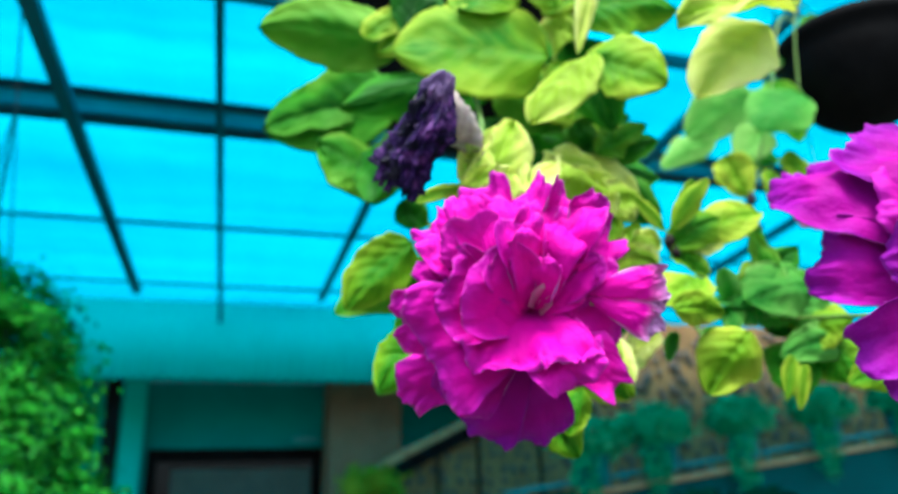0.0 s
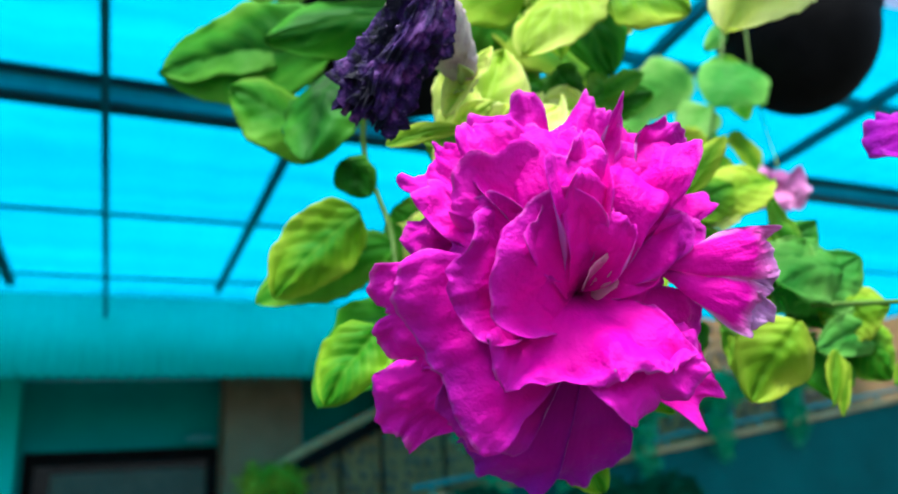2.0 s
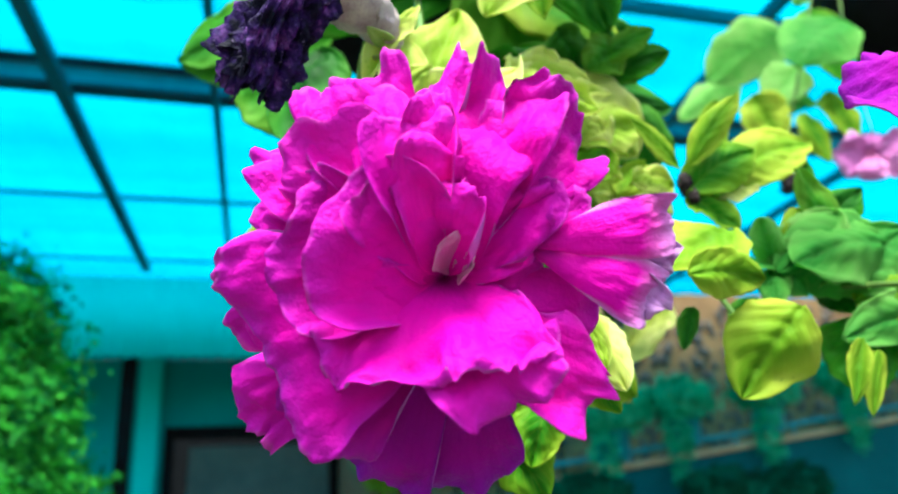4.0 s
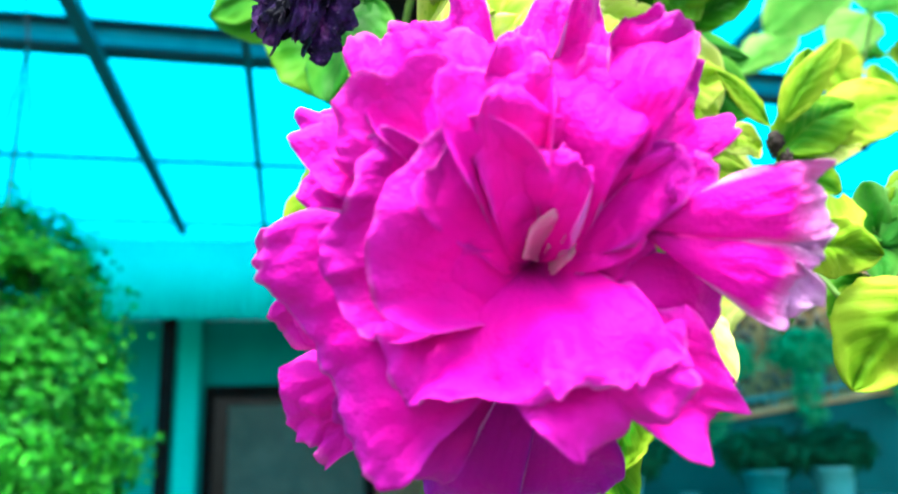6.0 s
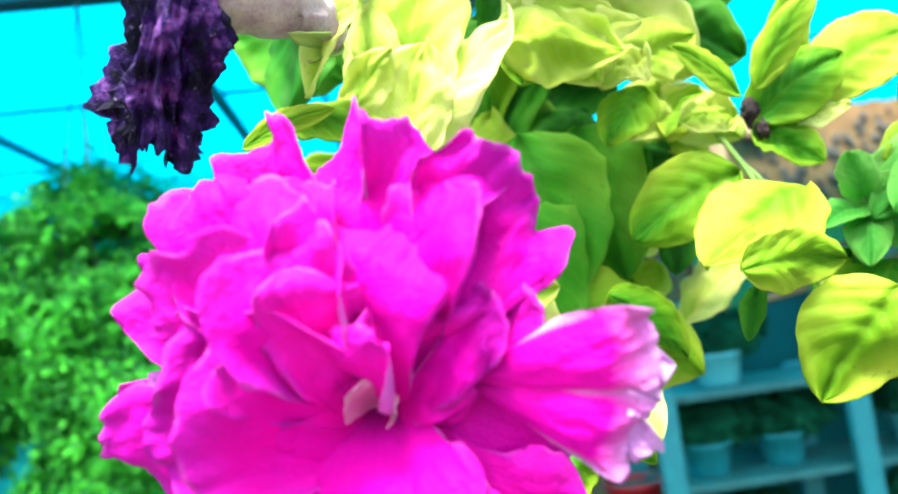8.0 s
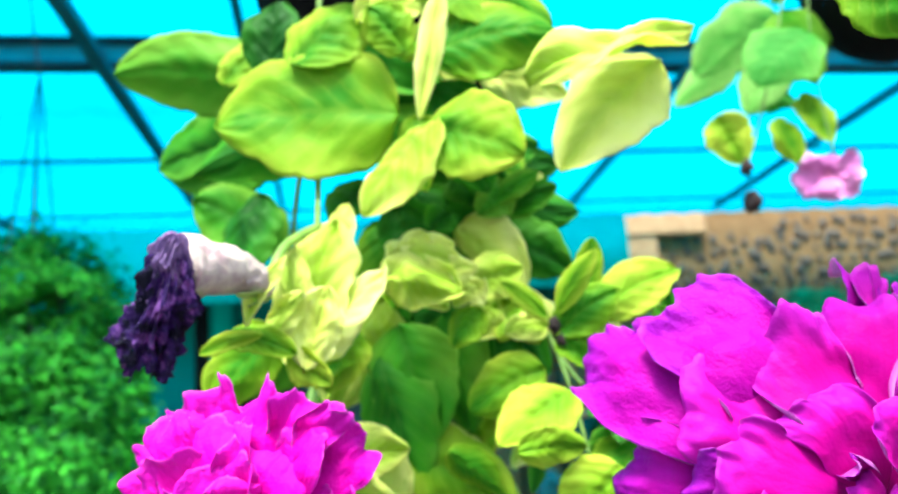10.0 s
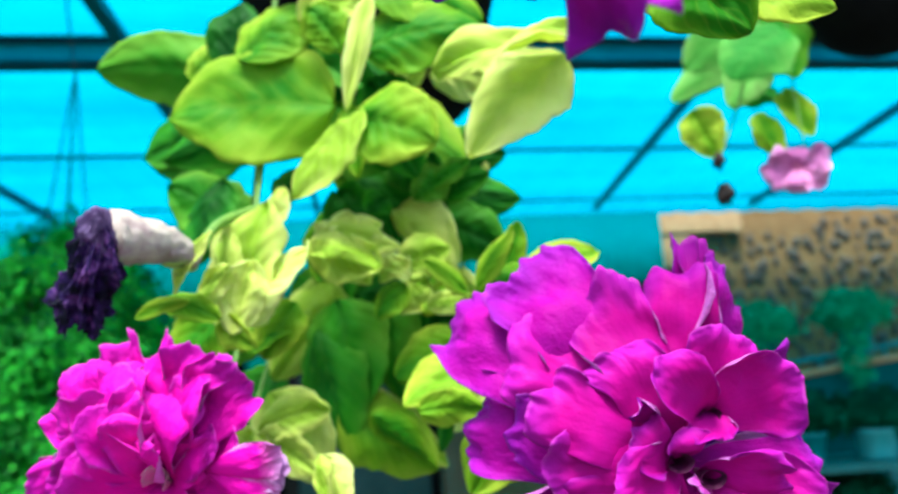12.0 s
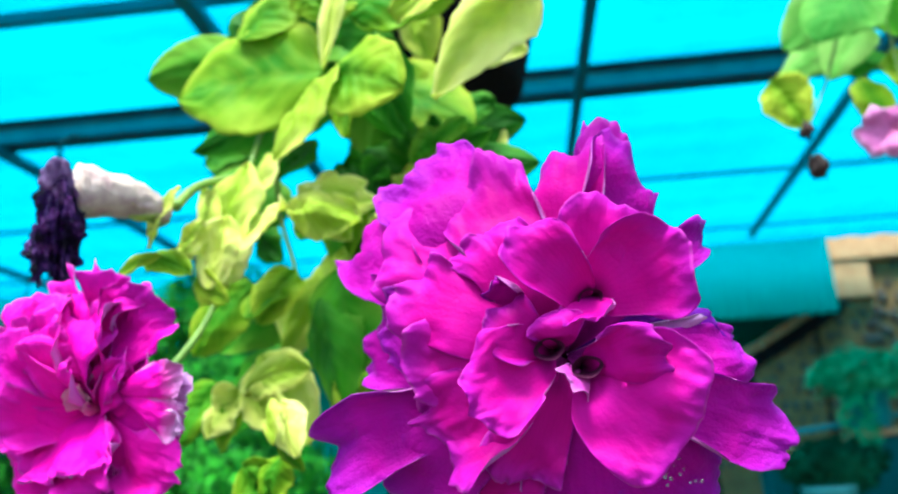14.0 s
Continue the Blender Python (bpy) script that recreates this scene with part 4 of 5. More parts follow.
    # the side trumpet: a magenta tube that flares into a pale lining
    sector(bloom, 6, 3.9, 16, 10, 4, PETAL_FADE, 43, base=(1.95, 0.65, 0.25), ruffle=0.24, waves=1.2, crinkle=0.04, lobes=0.14, cup=-0.35, wide=1.1, bend=0.2)
    sector(bloom, -24, 3.6, 15, 8, 2, PETAL_FADE, 44, base=(2.0, 0.60, 0.2), ruffle=0.24, waves=1.2, crinkle=0.04, lobes=0.18, cup=-0.35, wide=1.1, bend=0.2)
    sector(bloom, -64, 1.9, 20, 2, 0, PETAL_PALE, 45, base=(4.20, 0.55, 0.10), ruffle=0.24, waves=1.4, crinkle=0.05, lobes=0.22, wide=1.2, bend=0.25)
    sector(bloom, -10, 1.5, 40, 4, 0, PETAL_PALE, 46, base=(4.20, 0.50, 0.15), ruffle=0.24, waves=1.4, crinkle=0.05, lobes=0.18, wide=1.1, bend=0.25)
    sector(bloom, 74, 1.9, 15, 62, 40, PETAL_ROSE, 71, base=(0.22, 0.0, -0.5), ruffle=0.16, waves=2.0, crinkle=0.060, cup=0.7, tilt=0.7, bend=0.3)
    sector(bloom, 46, 1.35, 17, 60, 34, PETAL_ROSE, 75, base=(0.30, -0.05, -0.45), ruffle=0.16, waves=2.0, crinkle=0.060, cup=0.7, tilt=-0.6, bend=0.3)
    sector(bloom, 124, 0.85, 15, 52, 30, PETAL_ROSE, 72, base=(-0.25, 0.0, -0.5), ruffle=0.16, waves=2.0, crinkle=0.060, cup=0.7, tilt=0.6, bend=0.3)
    for x, y in ((0.25, 0.25), (-0.15, 0.2), (0.05, 0.45)):
        part("stamen", tube([(x * CM, y * CM, -0.008), (x * 1.2 * CM, (y + 0.25) * CM, -0.002), (x * 1.3 * CM, (y + 0.4) * CM, 0.001)], [0.0004, 0.0004, 0.0009], 8, steps=4), PISTIL, bloom, "short pale stamen", m=place[bloom.name])


bloom_main()


def bloom_right():
    bloom2 = flower(look((0.2766, 0.1521, 1.6655), (0.2845, 0.2875, 1.680), -3.2), "flower", "deep magenta double bloom with wavy petals")
    # outer petals, the upper ones far back
    sector(bloom2, 144, 11.2, 17, 2, -54, PETAL_DEEP, 1, ruffle=0.34, lobes=0.10, crinkle=0.03)
    sector(bloom2, 127, 9.5, 16, 12, -46, PETAL_DEEP, 2, ruffle=0.32, lobes=0.10, crinkle=0.03)
    sector(bloom2, 141, 7.4, 21, 20, -36, PETAL_RICH, 3, ruffle=0.32, crinkle=0.02)
    sector(bloom2, 114, 7.0, 19.6, 25, -38, PETAL_RICH, 4, ruffle=0.30, crinkle=0.02)
    sector(bloom2, 79, 9.2, 5.4, 5, -46, PETAL_DEEP, 5, ruffle=0.24, waves=0.9, blunt=0.03, lobes=0.08, crinkle=0.03, bend=0.25, wide=1.0)
    sector(bloom2, 76, 8.2, 7.5, 8, -42, PETAL_RICH, 33, ruffle=0.26, waves=1.0, blunt=0.04, lobes=0.08, crinkle=0.03, tilt=0.5, bend=0.25, wide=1.0)
    sector(bloom2, 69, 7.6, 12.6, 15, -36, PETAL_DEEP, 6, ruffle=0.30, crinkle=0.02, tilt=0.5)
    sector(bloom2, 86, 7.2, 12.6, 20, -34, PETAL_RICH, 7, ruffle=0.34, crinkle=0.02, tilt=-0.4)
    sector(bloom2, 42, 5.9, 8.4, 10, -14, PETAL_DEEP, 8, ruffle=0.30, crinkle=0.03)
    sector(bloom2, -22, 7.2, 12.5, 5, -20, PETAL_DEEP, 9, ruffle=0.30, waves=0.9, crinkle=0.05, cup=0.3, lobes=0.10)
    sector(bloom2, -4, 5.9, 16, 8, -20, PETAL_DEEP, 34, ruffle=0.32, waves=0.9, crinkle=0.03)
    sector(bloom2, 16, 4.8, 17, -5, -16, PETAL_VIOLET, 10, ruffle=0.30, crinkle=0.02)
    sector(bloom2, 14, 4.3, 5, 0, -10, PETAL_PALE, 11, ruffle=0.26, crinkle=0.02)
    sector(bloom2, -48, 6.2, 20, 0, -22, PETAL_DEEP, 12, ruffle=0.26, crinkle=0.03)
    sector(bloom2, -86, 6.6, 24, -2, -22, PETAL_DEEP, 13, ruffle=0.26, crinkle=0.02)
    sector(bloom2, -122, 6.8, 20, -2, -20, PETAL_RICH, 14, ruffle=0.26, crinkle=0.02)
    sector(bloom2, -157, 8.6, 11.5, 4, -10, PETAL_DEEP, 15, ruffle=0.30, cup=0.2, lobes=0.10, crinkle=0.03)
    sector(bloom2, 172, 8.4, 18, 2, -48, PETAL_DEEP, 35, ruffle=0.32, lobes=0.10, crinkle=0.03)
    sector(bloom2, -140, 7.0, 18, 5, -18, PETAL_DEEP, 36, ruffle=0.34, lobes=0.12, crinkle=0.03)
    # middle ring of broad smooth petals
    sector(bloom2, 172, 6.2, 18.2, 22, -30, PETAL_DEEP, 16, ruffle=0.30, crinkle=0.015)
    sector(bloom2, 158, 5.8, 20, 35, -26, PETAL_RICH, 17, ruffle=0.29, waves=0.95, crinkle=0.015, lobes=0.08)
    sector(bloom2, -178, 5.0, 20, 38, -18, PETAL_RICH, 18, ruffle=0.26, waves=0.95, crinkle=0.015, lobes=0.08)
    sector(bloom2, 122, 5.2, 19, 40, -20, PETAL_RICH, 19, ruffle=0.31, waves=0.95, crinkle=0.015, lobes=0.08)
    sector(bloom2, -148, 5.2, 24, 30, -12, PETAL_RICH, 20, ruffle=0.36, waves=0.95, crinkle=0.015, lobes=0.12)
    sector(bloom2, -112, 4.4, 22, 28, -14, PETAL_RICH, 21, ruffle=0.36, waves=0.95, crinkle=0.015)
    # three inner trumpets: two with dark throats below, one above
    sector(bloom2, -154, 3.3, 36, 56, 12, PETAL_RICH, 22, base=(-0.35, 0.15, 0.0), ruffle=0.34, waves=0.95, crinkle=0.015, lobes=0.10, cup=0.2)
    sector(bloom2, 150, 2.6, 26, 66, 14, PETAL_RICH, 23, base=(-0.35, 0.15, 0.0), ruffle=0.31, waves=0.95, crinkle=0.015, tilt=0.4)
    sector(bloom2, 100, 1.7, 30, 74, 30, PETAL_RICH, 24, base=(-0.1, 0.2, 0.0), ruffle=0.31, waves=0.95, crinkle=0.015)
    sector(bloom2, -34, 3.9, 44, 46, 6, PETAL_RICH, 25, base=(0.45, -0.4, 0.0), ruffle=0.29, waves=0.95, crinkle=0.015, lobes=0.08, cup=0.15, wide=1.3)
    sector(bloom2, 14, 3.3, 20, 68, 18, PETAL_RICH, 26, base=(0.45, -0.3, 0.0), ruffle=0.36, waves=0.95, crinkle=0.015, tilt=0.4)
    sector(bloom2, -128, 1.3, 34, 78, 40, PETAL_LILAC, 27, base=(0.45, -0.4, 0.2), ruffle=0.23, waves=0.95, crinkle=0.015)
    sector(bloom2, 26, 3.4, 38, 54, -6, PETAL_RICH, 28, base=(0.8, 1.7, -0.3), ruffle=0.23, waves=0.95, crinkle=0.015, lobes=0.06, cup=0.25)
    sector(bloom2, 82, 3.2, 26, 48, -14, PETAL_RICH, 29, base=(0.8, 1.7, -0.3), ruffle=0.29, waves=0.95, crinkle=0.015, lobes=0.08)
    sector(bloom2, 132, 3.7, 22, 70, 0, PETAL_RICH, 30, base=(0.7, 1.5, -0.3), ruffle=0.23, waves=0.95, crinkle=0.015, lobes=0.08, cup=0.3)
    sector(bloom2, -88, 1.6, 44, 74, 30, PETAL_RICH, 31, base=(0.8, 1.7, 0.0), ruffle=0.29, waves=0.95, crinkle=0.015)
    sector(bloom2, 140, 2.3, 18, 62, 20, PETAL_DEEP, 32, base=(-0.9, 1.2, 0.0), ruffle=0.36, waves=0.95, crinkle=0.015, tilt=-0.6)
    for x, y, z, r in ((-0.40, 0.17, 0.95, 0.36), (0.62, -0.32, 1.0, 0.36), (0.8, 1.62, 0.45, 0.30)):
        bm = bmesh.new()
        rings = []
        for i in range(9):
            h = i / 8
            q = r * (1.18 - 0.9 * h**0.7) * CM
            rings.append([bm.verts.new(((x * CM + q * math.cos(a) * (1 + 0.12 * math.sin(2 * a)), y * CM + 0.72 * q * math.sin(a), (z - 1.5 * h) * CM))) for a in (2 * math.pi * k / 24 for k in range(24))])
        for ra, rb in zip(rings, rings[1:]):
            for k in range(24):
                bm.faces.new((ra[k], ra[(k + 1) % 24], rb[(k + 1) % 24], rb[k]))
        part("throat", bm, THROAT, bloom2, "dark purple flower throat", m=place[bloom2.name])
    rnd = random.Random(8)
    for k in range(22):
        bm = bmesh.new()
        bmesh.ops.create_icosphere(bm, subdivisions=1, radius=rnd.uniform(0.0003, 0.0007), matrix=Matrix.Translation((rnd.uniform(1.6, 3.6) * CM, rnd.uniform(-3.6, -2.0) * CM, rnd.uniform(0.2, 0.6) * CM)))
        part("water_drop", bm, WATER, bloom2, m=place[bloom2.name])


bloom_right()


def bloom_over():
    bloom3 = flower(look((0.206, 0.004, 1.787), (0.277, 0.087, 1.843), -5.6), "flower", "purple-magenta bloom hanging over the others")
    sector(bloom3, 178, 4.9, 20, 20, -24, PETAL_DEEP, 1, ruffle=0.30, crinkle=0.02)
    sector(bloom3, -157, 4.8, 19, 15, -22, PETAL_VIOLET, 2, ruffle=0.28, crinkle=0.02, lobes=0.10)
    sector(bloom3, -131, 4.0, 22, 10, -20, PETAL_VIOLET, 3, ruffle=0.26, crinkle=0.02, lobes=0.10)
    sector(bloom3, -122, 2.9, 24, 50, 4, PETAL, 4, ruffle=0.26, crinkle=0.01, lobes=0.10)
    sector(bloom3, -82, 2.8, 26, 48, 0, PETAL, 5, ruffle=0.26, crinkle=0.01, lobes=0.12)
    sector(bloom3, -82, 4.5, 13.5, 26, 12, PETAL_DEEP, 6, ruffle=0.30, waves=1.2, crinkle=0.01, cup=0.3, wide=1.0, blunt=0.0, lobes=0.05)
    sector(bloom3, -46, 3.6, 20, 30, -10, PETAL, 7, ruffle=0.28, crinkle=0.01)
    sector(bloom3, -66, 3.9, 16, 10, -30, PETAL_PALE, 8, ruffle=0.26, crinkle=0.05)
    sector(bloom3, -12, 3.8, 24, 25, -18, PETAL_DEEP, 9, ruffle=0.28, crinkle=0.02)
    sector(bloom3, 24, 4.0, 24, 25, -18, PETAL, 10, ruffle=0.28, crinkle=0.02)
    sector(bloom3, 62, 4.0, 24, 25, -18, PETAL, 11, ruffle=0.28, crinkle=0.02)
    sector(bloom3, 104, 4.0, 24, 25, -18, PETAL_DEEP, 12, ruffle=0.28, crinkle=0.02)
    sector(bloom3, 145, 4.2, 22, 25, -18, PETAL, 13, ruffle=0.28, crinkle=0.02)


bloom_over()


def wilted():
    """The spent bloom: a beige tube with a crumpled dark corolla hanging from its mouth."""
    a, b = Vector((0.093, 0.280, 1.762)), Vector((0.061, 0.250, 1.768))
    bm = tube([a, a.lerp(b, 0.4) + Vector((0, 0, 0.004)), b], [0.0042, 0.0090, 0.0138], 40, steps=12)
    for v in bm.verts:
        v.co += Vector((0.3, -0.7, 0.7)) * (0.0026 * noise.noise(Vector((v.co.x * 90, v.co.y * 330, v.co.z * 330))))
    fl = part("spent_flower", bm, TUBE, plant, "withered bloom, dark purple and crumpled on a pale tube")
    top, low = Vector((0.060, 0.238, 1.769)), Vector((0.045, 0.262, 1.731))
    axis = (low - top).normalized()
    e2 = axis.cross(Vector((0.92, -0.39, 0.0))).normalized()
    e1 = e2.cross(axis)
    def rag(name, label, mat, seed, start, end, wide, deep, flare, nt=150, ns=70):
        """A crumpled hanging skirt: a tube whose wall is folded sharply and torn along its lower rim."""
        bm, rings = bmesh.new(), []
        for i in range(ns + 1):
            h, ring = i / ns, []
            for k in range(nt):
                a = 2 * math.pi * k / nt
                c, q = math.cos(a), math.sin(a)
                tear = 1 + 0.20 * noise.noise(Vector((c * 2.1, q * 2.1, seed))) + 0.10 * noise.noise(Vector((c * 6, q * 6, seed + 3)))
                d = start + (end - start) * h * tear
                fold = 1.3 * abs(noise.noise(Vector((c * 1.7, q * 1.7, h * 1.1 + seed)))) + 0.75 * abs(noise.noise(Vector((c * 4.2, q * 4.2, h * 2.6 + seed)))) + 0.30 * abs(noise.noise(Vector((c * 9, q * 9, h * 8 + seed))))
                r = (0.25 + 0.75 * min(1.0, h * 2.4) ** 0.6 + flare * h) * (1.22 - 1.05 * fold)
                o = e1 * (c * wide * r) + e2 * (q * deep * r) + axis * (0.0022 * noise.noise(Vector((c * 4, q * 4, h * 5 + seed))))
                ring.append(bm.verts.new(top.lerp(low, d) + o + e1 * (0.0035 * noise.noise(Vector((h * 2.0, seed, 0))))))
            rings.append(ring)
        for ra, rb in zip(rings, rings[1:]):
            for k in range(nt):
                bm.faces.new((ra[k], ra[(k + 1) % nt], rb[(k + 1) % nt], rb[k]))
        bm.faces.new(rings[0][::-1])
        part(name, bm, mat, fl, label)

    rag("corolla", "crumpled dark purple corolla", WILTED, 3.0, -0.10, 0.86, 0.0140, 0.0095, 0.10)
    rag("petal", "torn dark petal hanging from the mouth", WILTED, 11.0, 0.10, 0.99, 0.0085, 0.0060, 0.30)
    rag("petal", "faded violet curled rim", WILTED_PALE, 17.0, -0.22, 0.34, 0.0100, 0.0085, -0.35)
    for k in range(5):
        ang = 2 * math.pi * k / 5
        o = Vector((0.3 * math.cos(ang), math.cos(ang), math.sin(ang))) * 0.006
        part("sepal", blade(a, a + o * 1.2 + (b - a) * 0.1, a + o * 1.7 + (b - a) * 0.30, 0.003, o.normalized(), 0, 0.2, 0.2, "leaf", 60 + k, 10, 6), SEPAL, fl, thick=0.0004)


wilted()


def dry_bud(owner, at, r, seed):
    bm = bmesh.new()
    bmesh.ops.create_icosphere(bm, subdivisions=3, radius=1.0)
    for v in bm.verts:
        k = 1 + 0.9 * noise.noise(v.co * 2.4 + Vector((seed, 0, 0)))
        v.co = Vector(at) + Vector((v.co.x * r * 0.7, v.co.y * r * 0.7, v.co.z * r)) * k
    part("dry_bud", bm, DRIED, owner, "dried dark brown bud")


dry_bud(plant, (0.240, 0.336, 1.742), 0.0046, 3)
dry_bud(plant, (0.241, 0.332, 1.734), 0.0032, 5)
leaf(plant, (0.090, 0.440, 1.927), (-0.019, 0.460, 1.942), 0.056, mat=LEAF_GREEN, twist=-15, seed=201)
leaf(plant, (0.086, 0.500, 1.917), (-0.007, 0.545, 1.900), 0.069, mat=LEAF_SHADED, twist=-9, seed=202)
leaf(plant, (0.161, 0.330, 1.861), (0.063, 0.350, 1.862), 0.080, mat=LEAF_YELLOW, twist=-3, seed=203)
leaf(plant, (0.178, 0.300, 1.846), (0.137, 0.309, 1.800), 0.043, mat=LEAF_PALE_SUNLIT, twist=3, seed=204)
leaf(plant, (0.171, 0.300, 1.843), (0.215, 0.283, 1.821), 0.048, mat=LEAF_YELLOW, twist=9, seed=205)
leaf(plant, (0.080, 0.420, 1.843), (0.063, 0.414, 1.783), 0.046, mat=LEAF_SHADED, twist=15, seed=206)
leaf(plant, (0.090, 0.410, 1.755), (0.047, 0.421, 1.710), 0.040, mat=LEAF_YELLOW, twist=-10, seed=207)
leaf(plant, (0.085, 0.370, 1.684), (0.059, 0.370, 1.651), 0.030, mat=LEAF_YELLOW, twist=-4, seed=208)
leaf(plant, (0.270, 0.130, 1.836), (0.302, 0.120, 1.803), 0.036, mat=LEAF_YELLOW, twist=6, seed=521)
leaf(plant, (0.300, 0.135, 1.832), (0.338, 0.128, 1.815), 0.032, mat=LEAF_YELLOW, twist=-12, seed=522)
leaf(plant, (0.285, 0.140, 1.850), (0.276, 0.125, 1.822), 0.022, mat=LEAF_GREEN, twist=10, seed=523)
leaf(plant, (0.280, 0.331, 1.693), (0.307, 0.319, 1.726), 0.034, mat=LEAF_BRIGHT, twist=-15, seed=531)
leaf(plant, (0.302, 0.324, 1.690), (0.336, 0.312, 1.717), 0.034, mat=LEAF_BRIGHT, twist=-2, seed=532)
leaf(plant, (0.308, 0.321, 1.684), (0.343, 0.309, 1.688), 0.034, mat=LEAF_YELLOW, twist=11, seed=533)
leaf(plant, (0.279, 0.328, 1.681), (0.247, 0.316, 1.645), 0.036, mat=LEAF_YELLOW, twist=-7, seed=534)
leaf(plant, (0.314, 0.331, 1.678), (0.301, 0.319, 1.643), 0.036, mat=LEAF_GREEN, twist=6, seed=535)
leaf(plant, (0.315, 0.336, 1.713), (0.291, 0.324, 1.748), 0.024, mat=LEAF_GREEN, twist=-12, seed=536)
leaf(plant, (0.332, 0.326, 1.679), (0.341, 0.314, 1.652), 0.034, mat=LEAF_YELLOW, twist=1, seed=537)
leaf(plant, (0.302, 0.336, 1.687), (0.334, 0.324, 1.704), 0.030, mat=LEAF_GREEN, twist=14, seed=538)
leaf(plant, (0.294, 0.250, 1.872), (0.213, 0.262, 1.852), 0.032, mat=LEAF_PALE_SUNLIT, twist=2, seed=209)
leaf(plant, (0.286, 0.270, 1.864), (0.230, 0.275, 1.812), 0.048, mat=LEAF_PALE_SUNLIT, twist=8, seed=210)
leaf(plant, (0.166, 0.320, 1.893), (0.147, 0.320, 1.920), 0.028, mat=LEAF_YELLOW, twist=14, seed=211)
leaf(plant, (0.165, 0.330, 1.894), (0.198, 0.330, 1.924), 0.032, mat=LEAF_YELLOW, twist=-11, seed=212)
leaf(plant, (0.183, 0.300, 1.916), (0.168, 0.300, 1.847), 0.014, mat=LEAF_PALE_SUNLIT, twist=-5, seed=213)
leaf(plant, (0.183, 0.340, 1.881), (0.209, 0.335, 1.818), 0.044, mat=LEAF_GREEN, twist=1, seed=214)
leaf(plant, (0.173, 0.335, 1.862), (0.173, 0.330, 1.818), 0.024, mat=LEAF_YELLOW, twist=7, seed=215)
leaf(plant, (0.202, 0.420, 1.840), (0.281, 0.420, 1.859), 0.040, mat=LEAF_SHADED, twist=13, seed=216)
leaf(plant, (0.202, 0.420, 1.819), (0.288, 0.410, 1.823), 0.043, mat=LEAF_SHADED, twist=-12, seed=217)
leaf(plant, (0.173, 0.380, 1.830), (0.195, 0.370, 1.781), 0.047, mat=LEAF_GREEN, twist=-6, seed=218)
leaf(plant, (0.196, 0.370, 1.807), (0.231, 0.360, 1.765), 0.042, mat=LEAF_PALE_SUNLIT, twist=0, seed=219)
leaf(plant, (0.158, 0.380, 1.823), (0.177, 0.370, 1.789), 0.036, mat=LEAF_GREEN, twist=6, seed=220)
leaf(plant, (0.220, 0.400, 1.855), (0.261, 0.400, 1.866), 0.032, mat=LEAF_SHADED, twist=12, seed=221)
leaf(plant, (0.226, 0.400, 1.805), (0.271, 0.390, 1.781), 0.039, mat=LEAF_SHADED, twist=-13, seed=222)
leaf(plant, (0.144, 0.370, 1.836), (0.124, 0.360, 1.808), 0.026, mat=LEAF_SHADED, twist=-7, seed=223)
leaf(plant, (0.262, 0.350, 1.755), (0.270, 0.345, 1.792), 0.017, mat=LEAF_YELLOW, twist=-1, seed=224)
leaf(plant, (0.264, 0.340, 1.747), (0.318, 0.340, 1.771), 0.031, mat=LEAF_YELLOW, twist=5, seed=225)
leaf(plant, (0.103, 0.310, 1.726), (0.125, 0.305, 1.798), 0.038, mat=LEAF_PALE_SUNLIT, twist=-15, seed=501)
leaf(plant, (0.109, 0.305, 1.732), (0.147, 0.298, 1.772), 0.033, mat=LEAF_PALE_SUNLIT, twist=-9, seed=502)
leaf(plant, (0.108, 0.312, 1.736), (0.098, 0.308, 1.787), 0.024, mat=LEAF_PALE_SUNLIT, twist=-3, seed=503)
leaf(plant, (0.108, 0.298, 1.727), (0.119, 0.292, 1.764), 0.026, mat=LEAF_PALE_SUNLIT, twist=3, seed=504)
leaf(plant, (0.099, 0.300, 1.732), (0.119, 0.295, 1.719), 0.018, mat=LEAF_YELLOW, twist=9, seed=505)
leaf(plant, (0.092, 0.295, 1.741), (0.108, 0.290, 1.761), 0.015, mat=LEAF_PALE_SUNLIT, twist=15, seed=506)
leaf(plant, (0.106, 0.330, 1.771), (0.134, 0.330, 1.808), 0.029, mat=LEAF_PALE_SUNLIT, twist=-14, seed=227)
leaf(plant, (0.161, 0.325, 1.774), (0.195, 0.315, 1.772), 0.020, mat=LEAF_PALE_SUNLIT, twist=-8, seed=228)
leaf(plant, (0.161, 0.325, 1.773), (0.178, 0.315, 1.752), 0.019, mat=LEAF_PALE_SUNLIT, twist=-2, seed=229)
leaf(plant, (0.161, 0.325, 1.776), (0.148, 0.318, 1.786), 0.018, mat=LEAF_PALE_SUNLIT, twist=4, seed=230)
leaf(plant, (0.163, 0.325, 1.778), (0.168, 0.320, 1.795), 0.018, mat=LEAF_PALE_SUNLIT, twist=10, seed=231)
leaf(plant, (0.159, 0.325, 1.773), (0.151, 0.315, 1.754), 0.018, mat=LEAF_YELLOW, twist=-15, seed=232)
leaf(plant, (0.164, 0.330, 1.777), (0.186, 0.325, 1.789), 0.020, mat=LEAF_PALE_SUNLIT, twist=-9, seed=233)
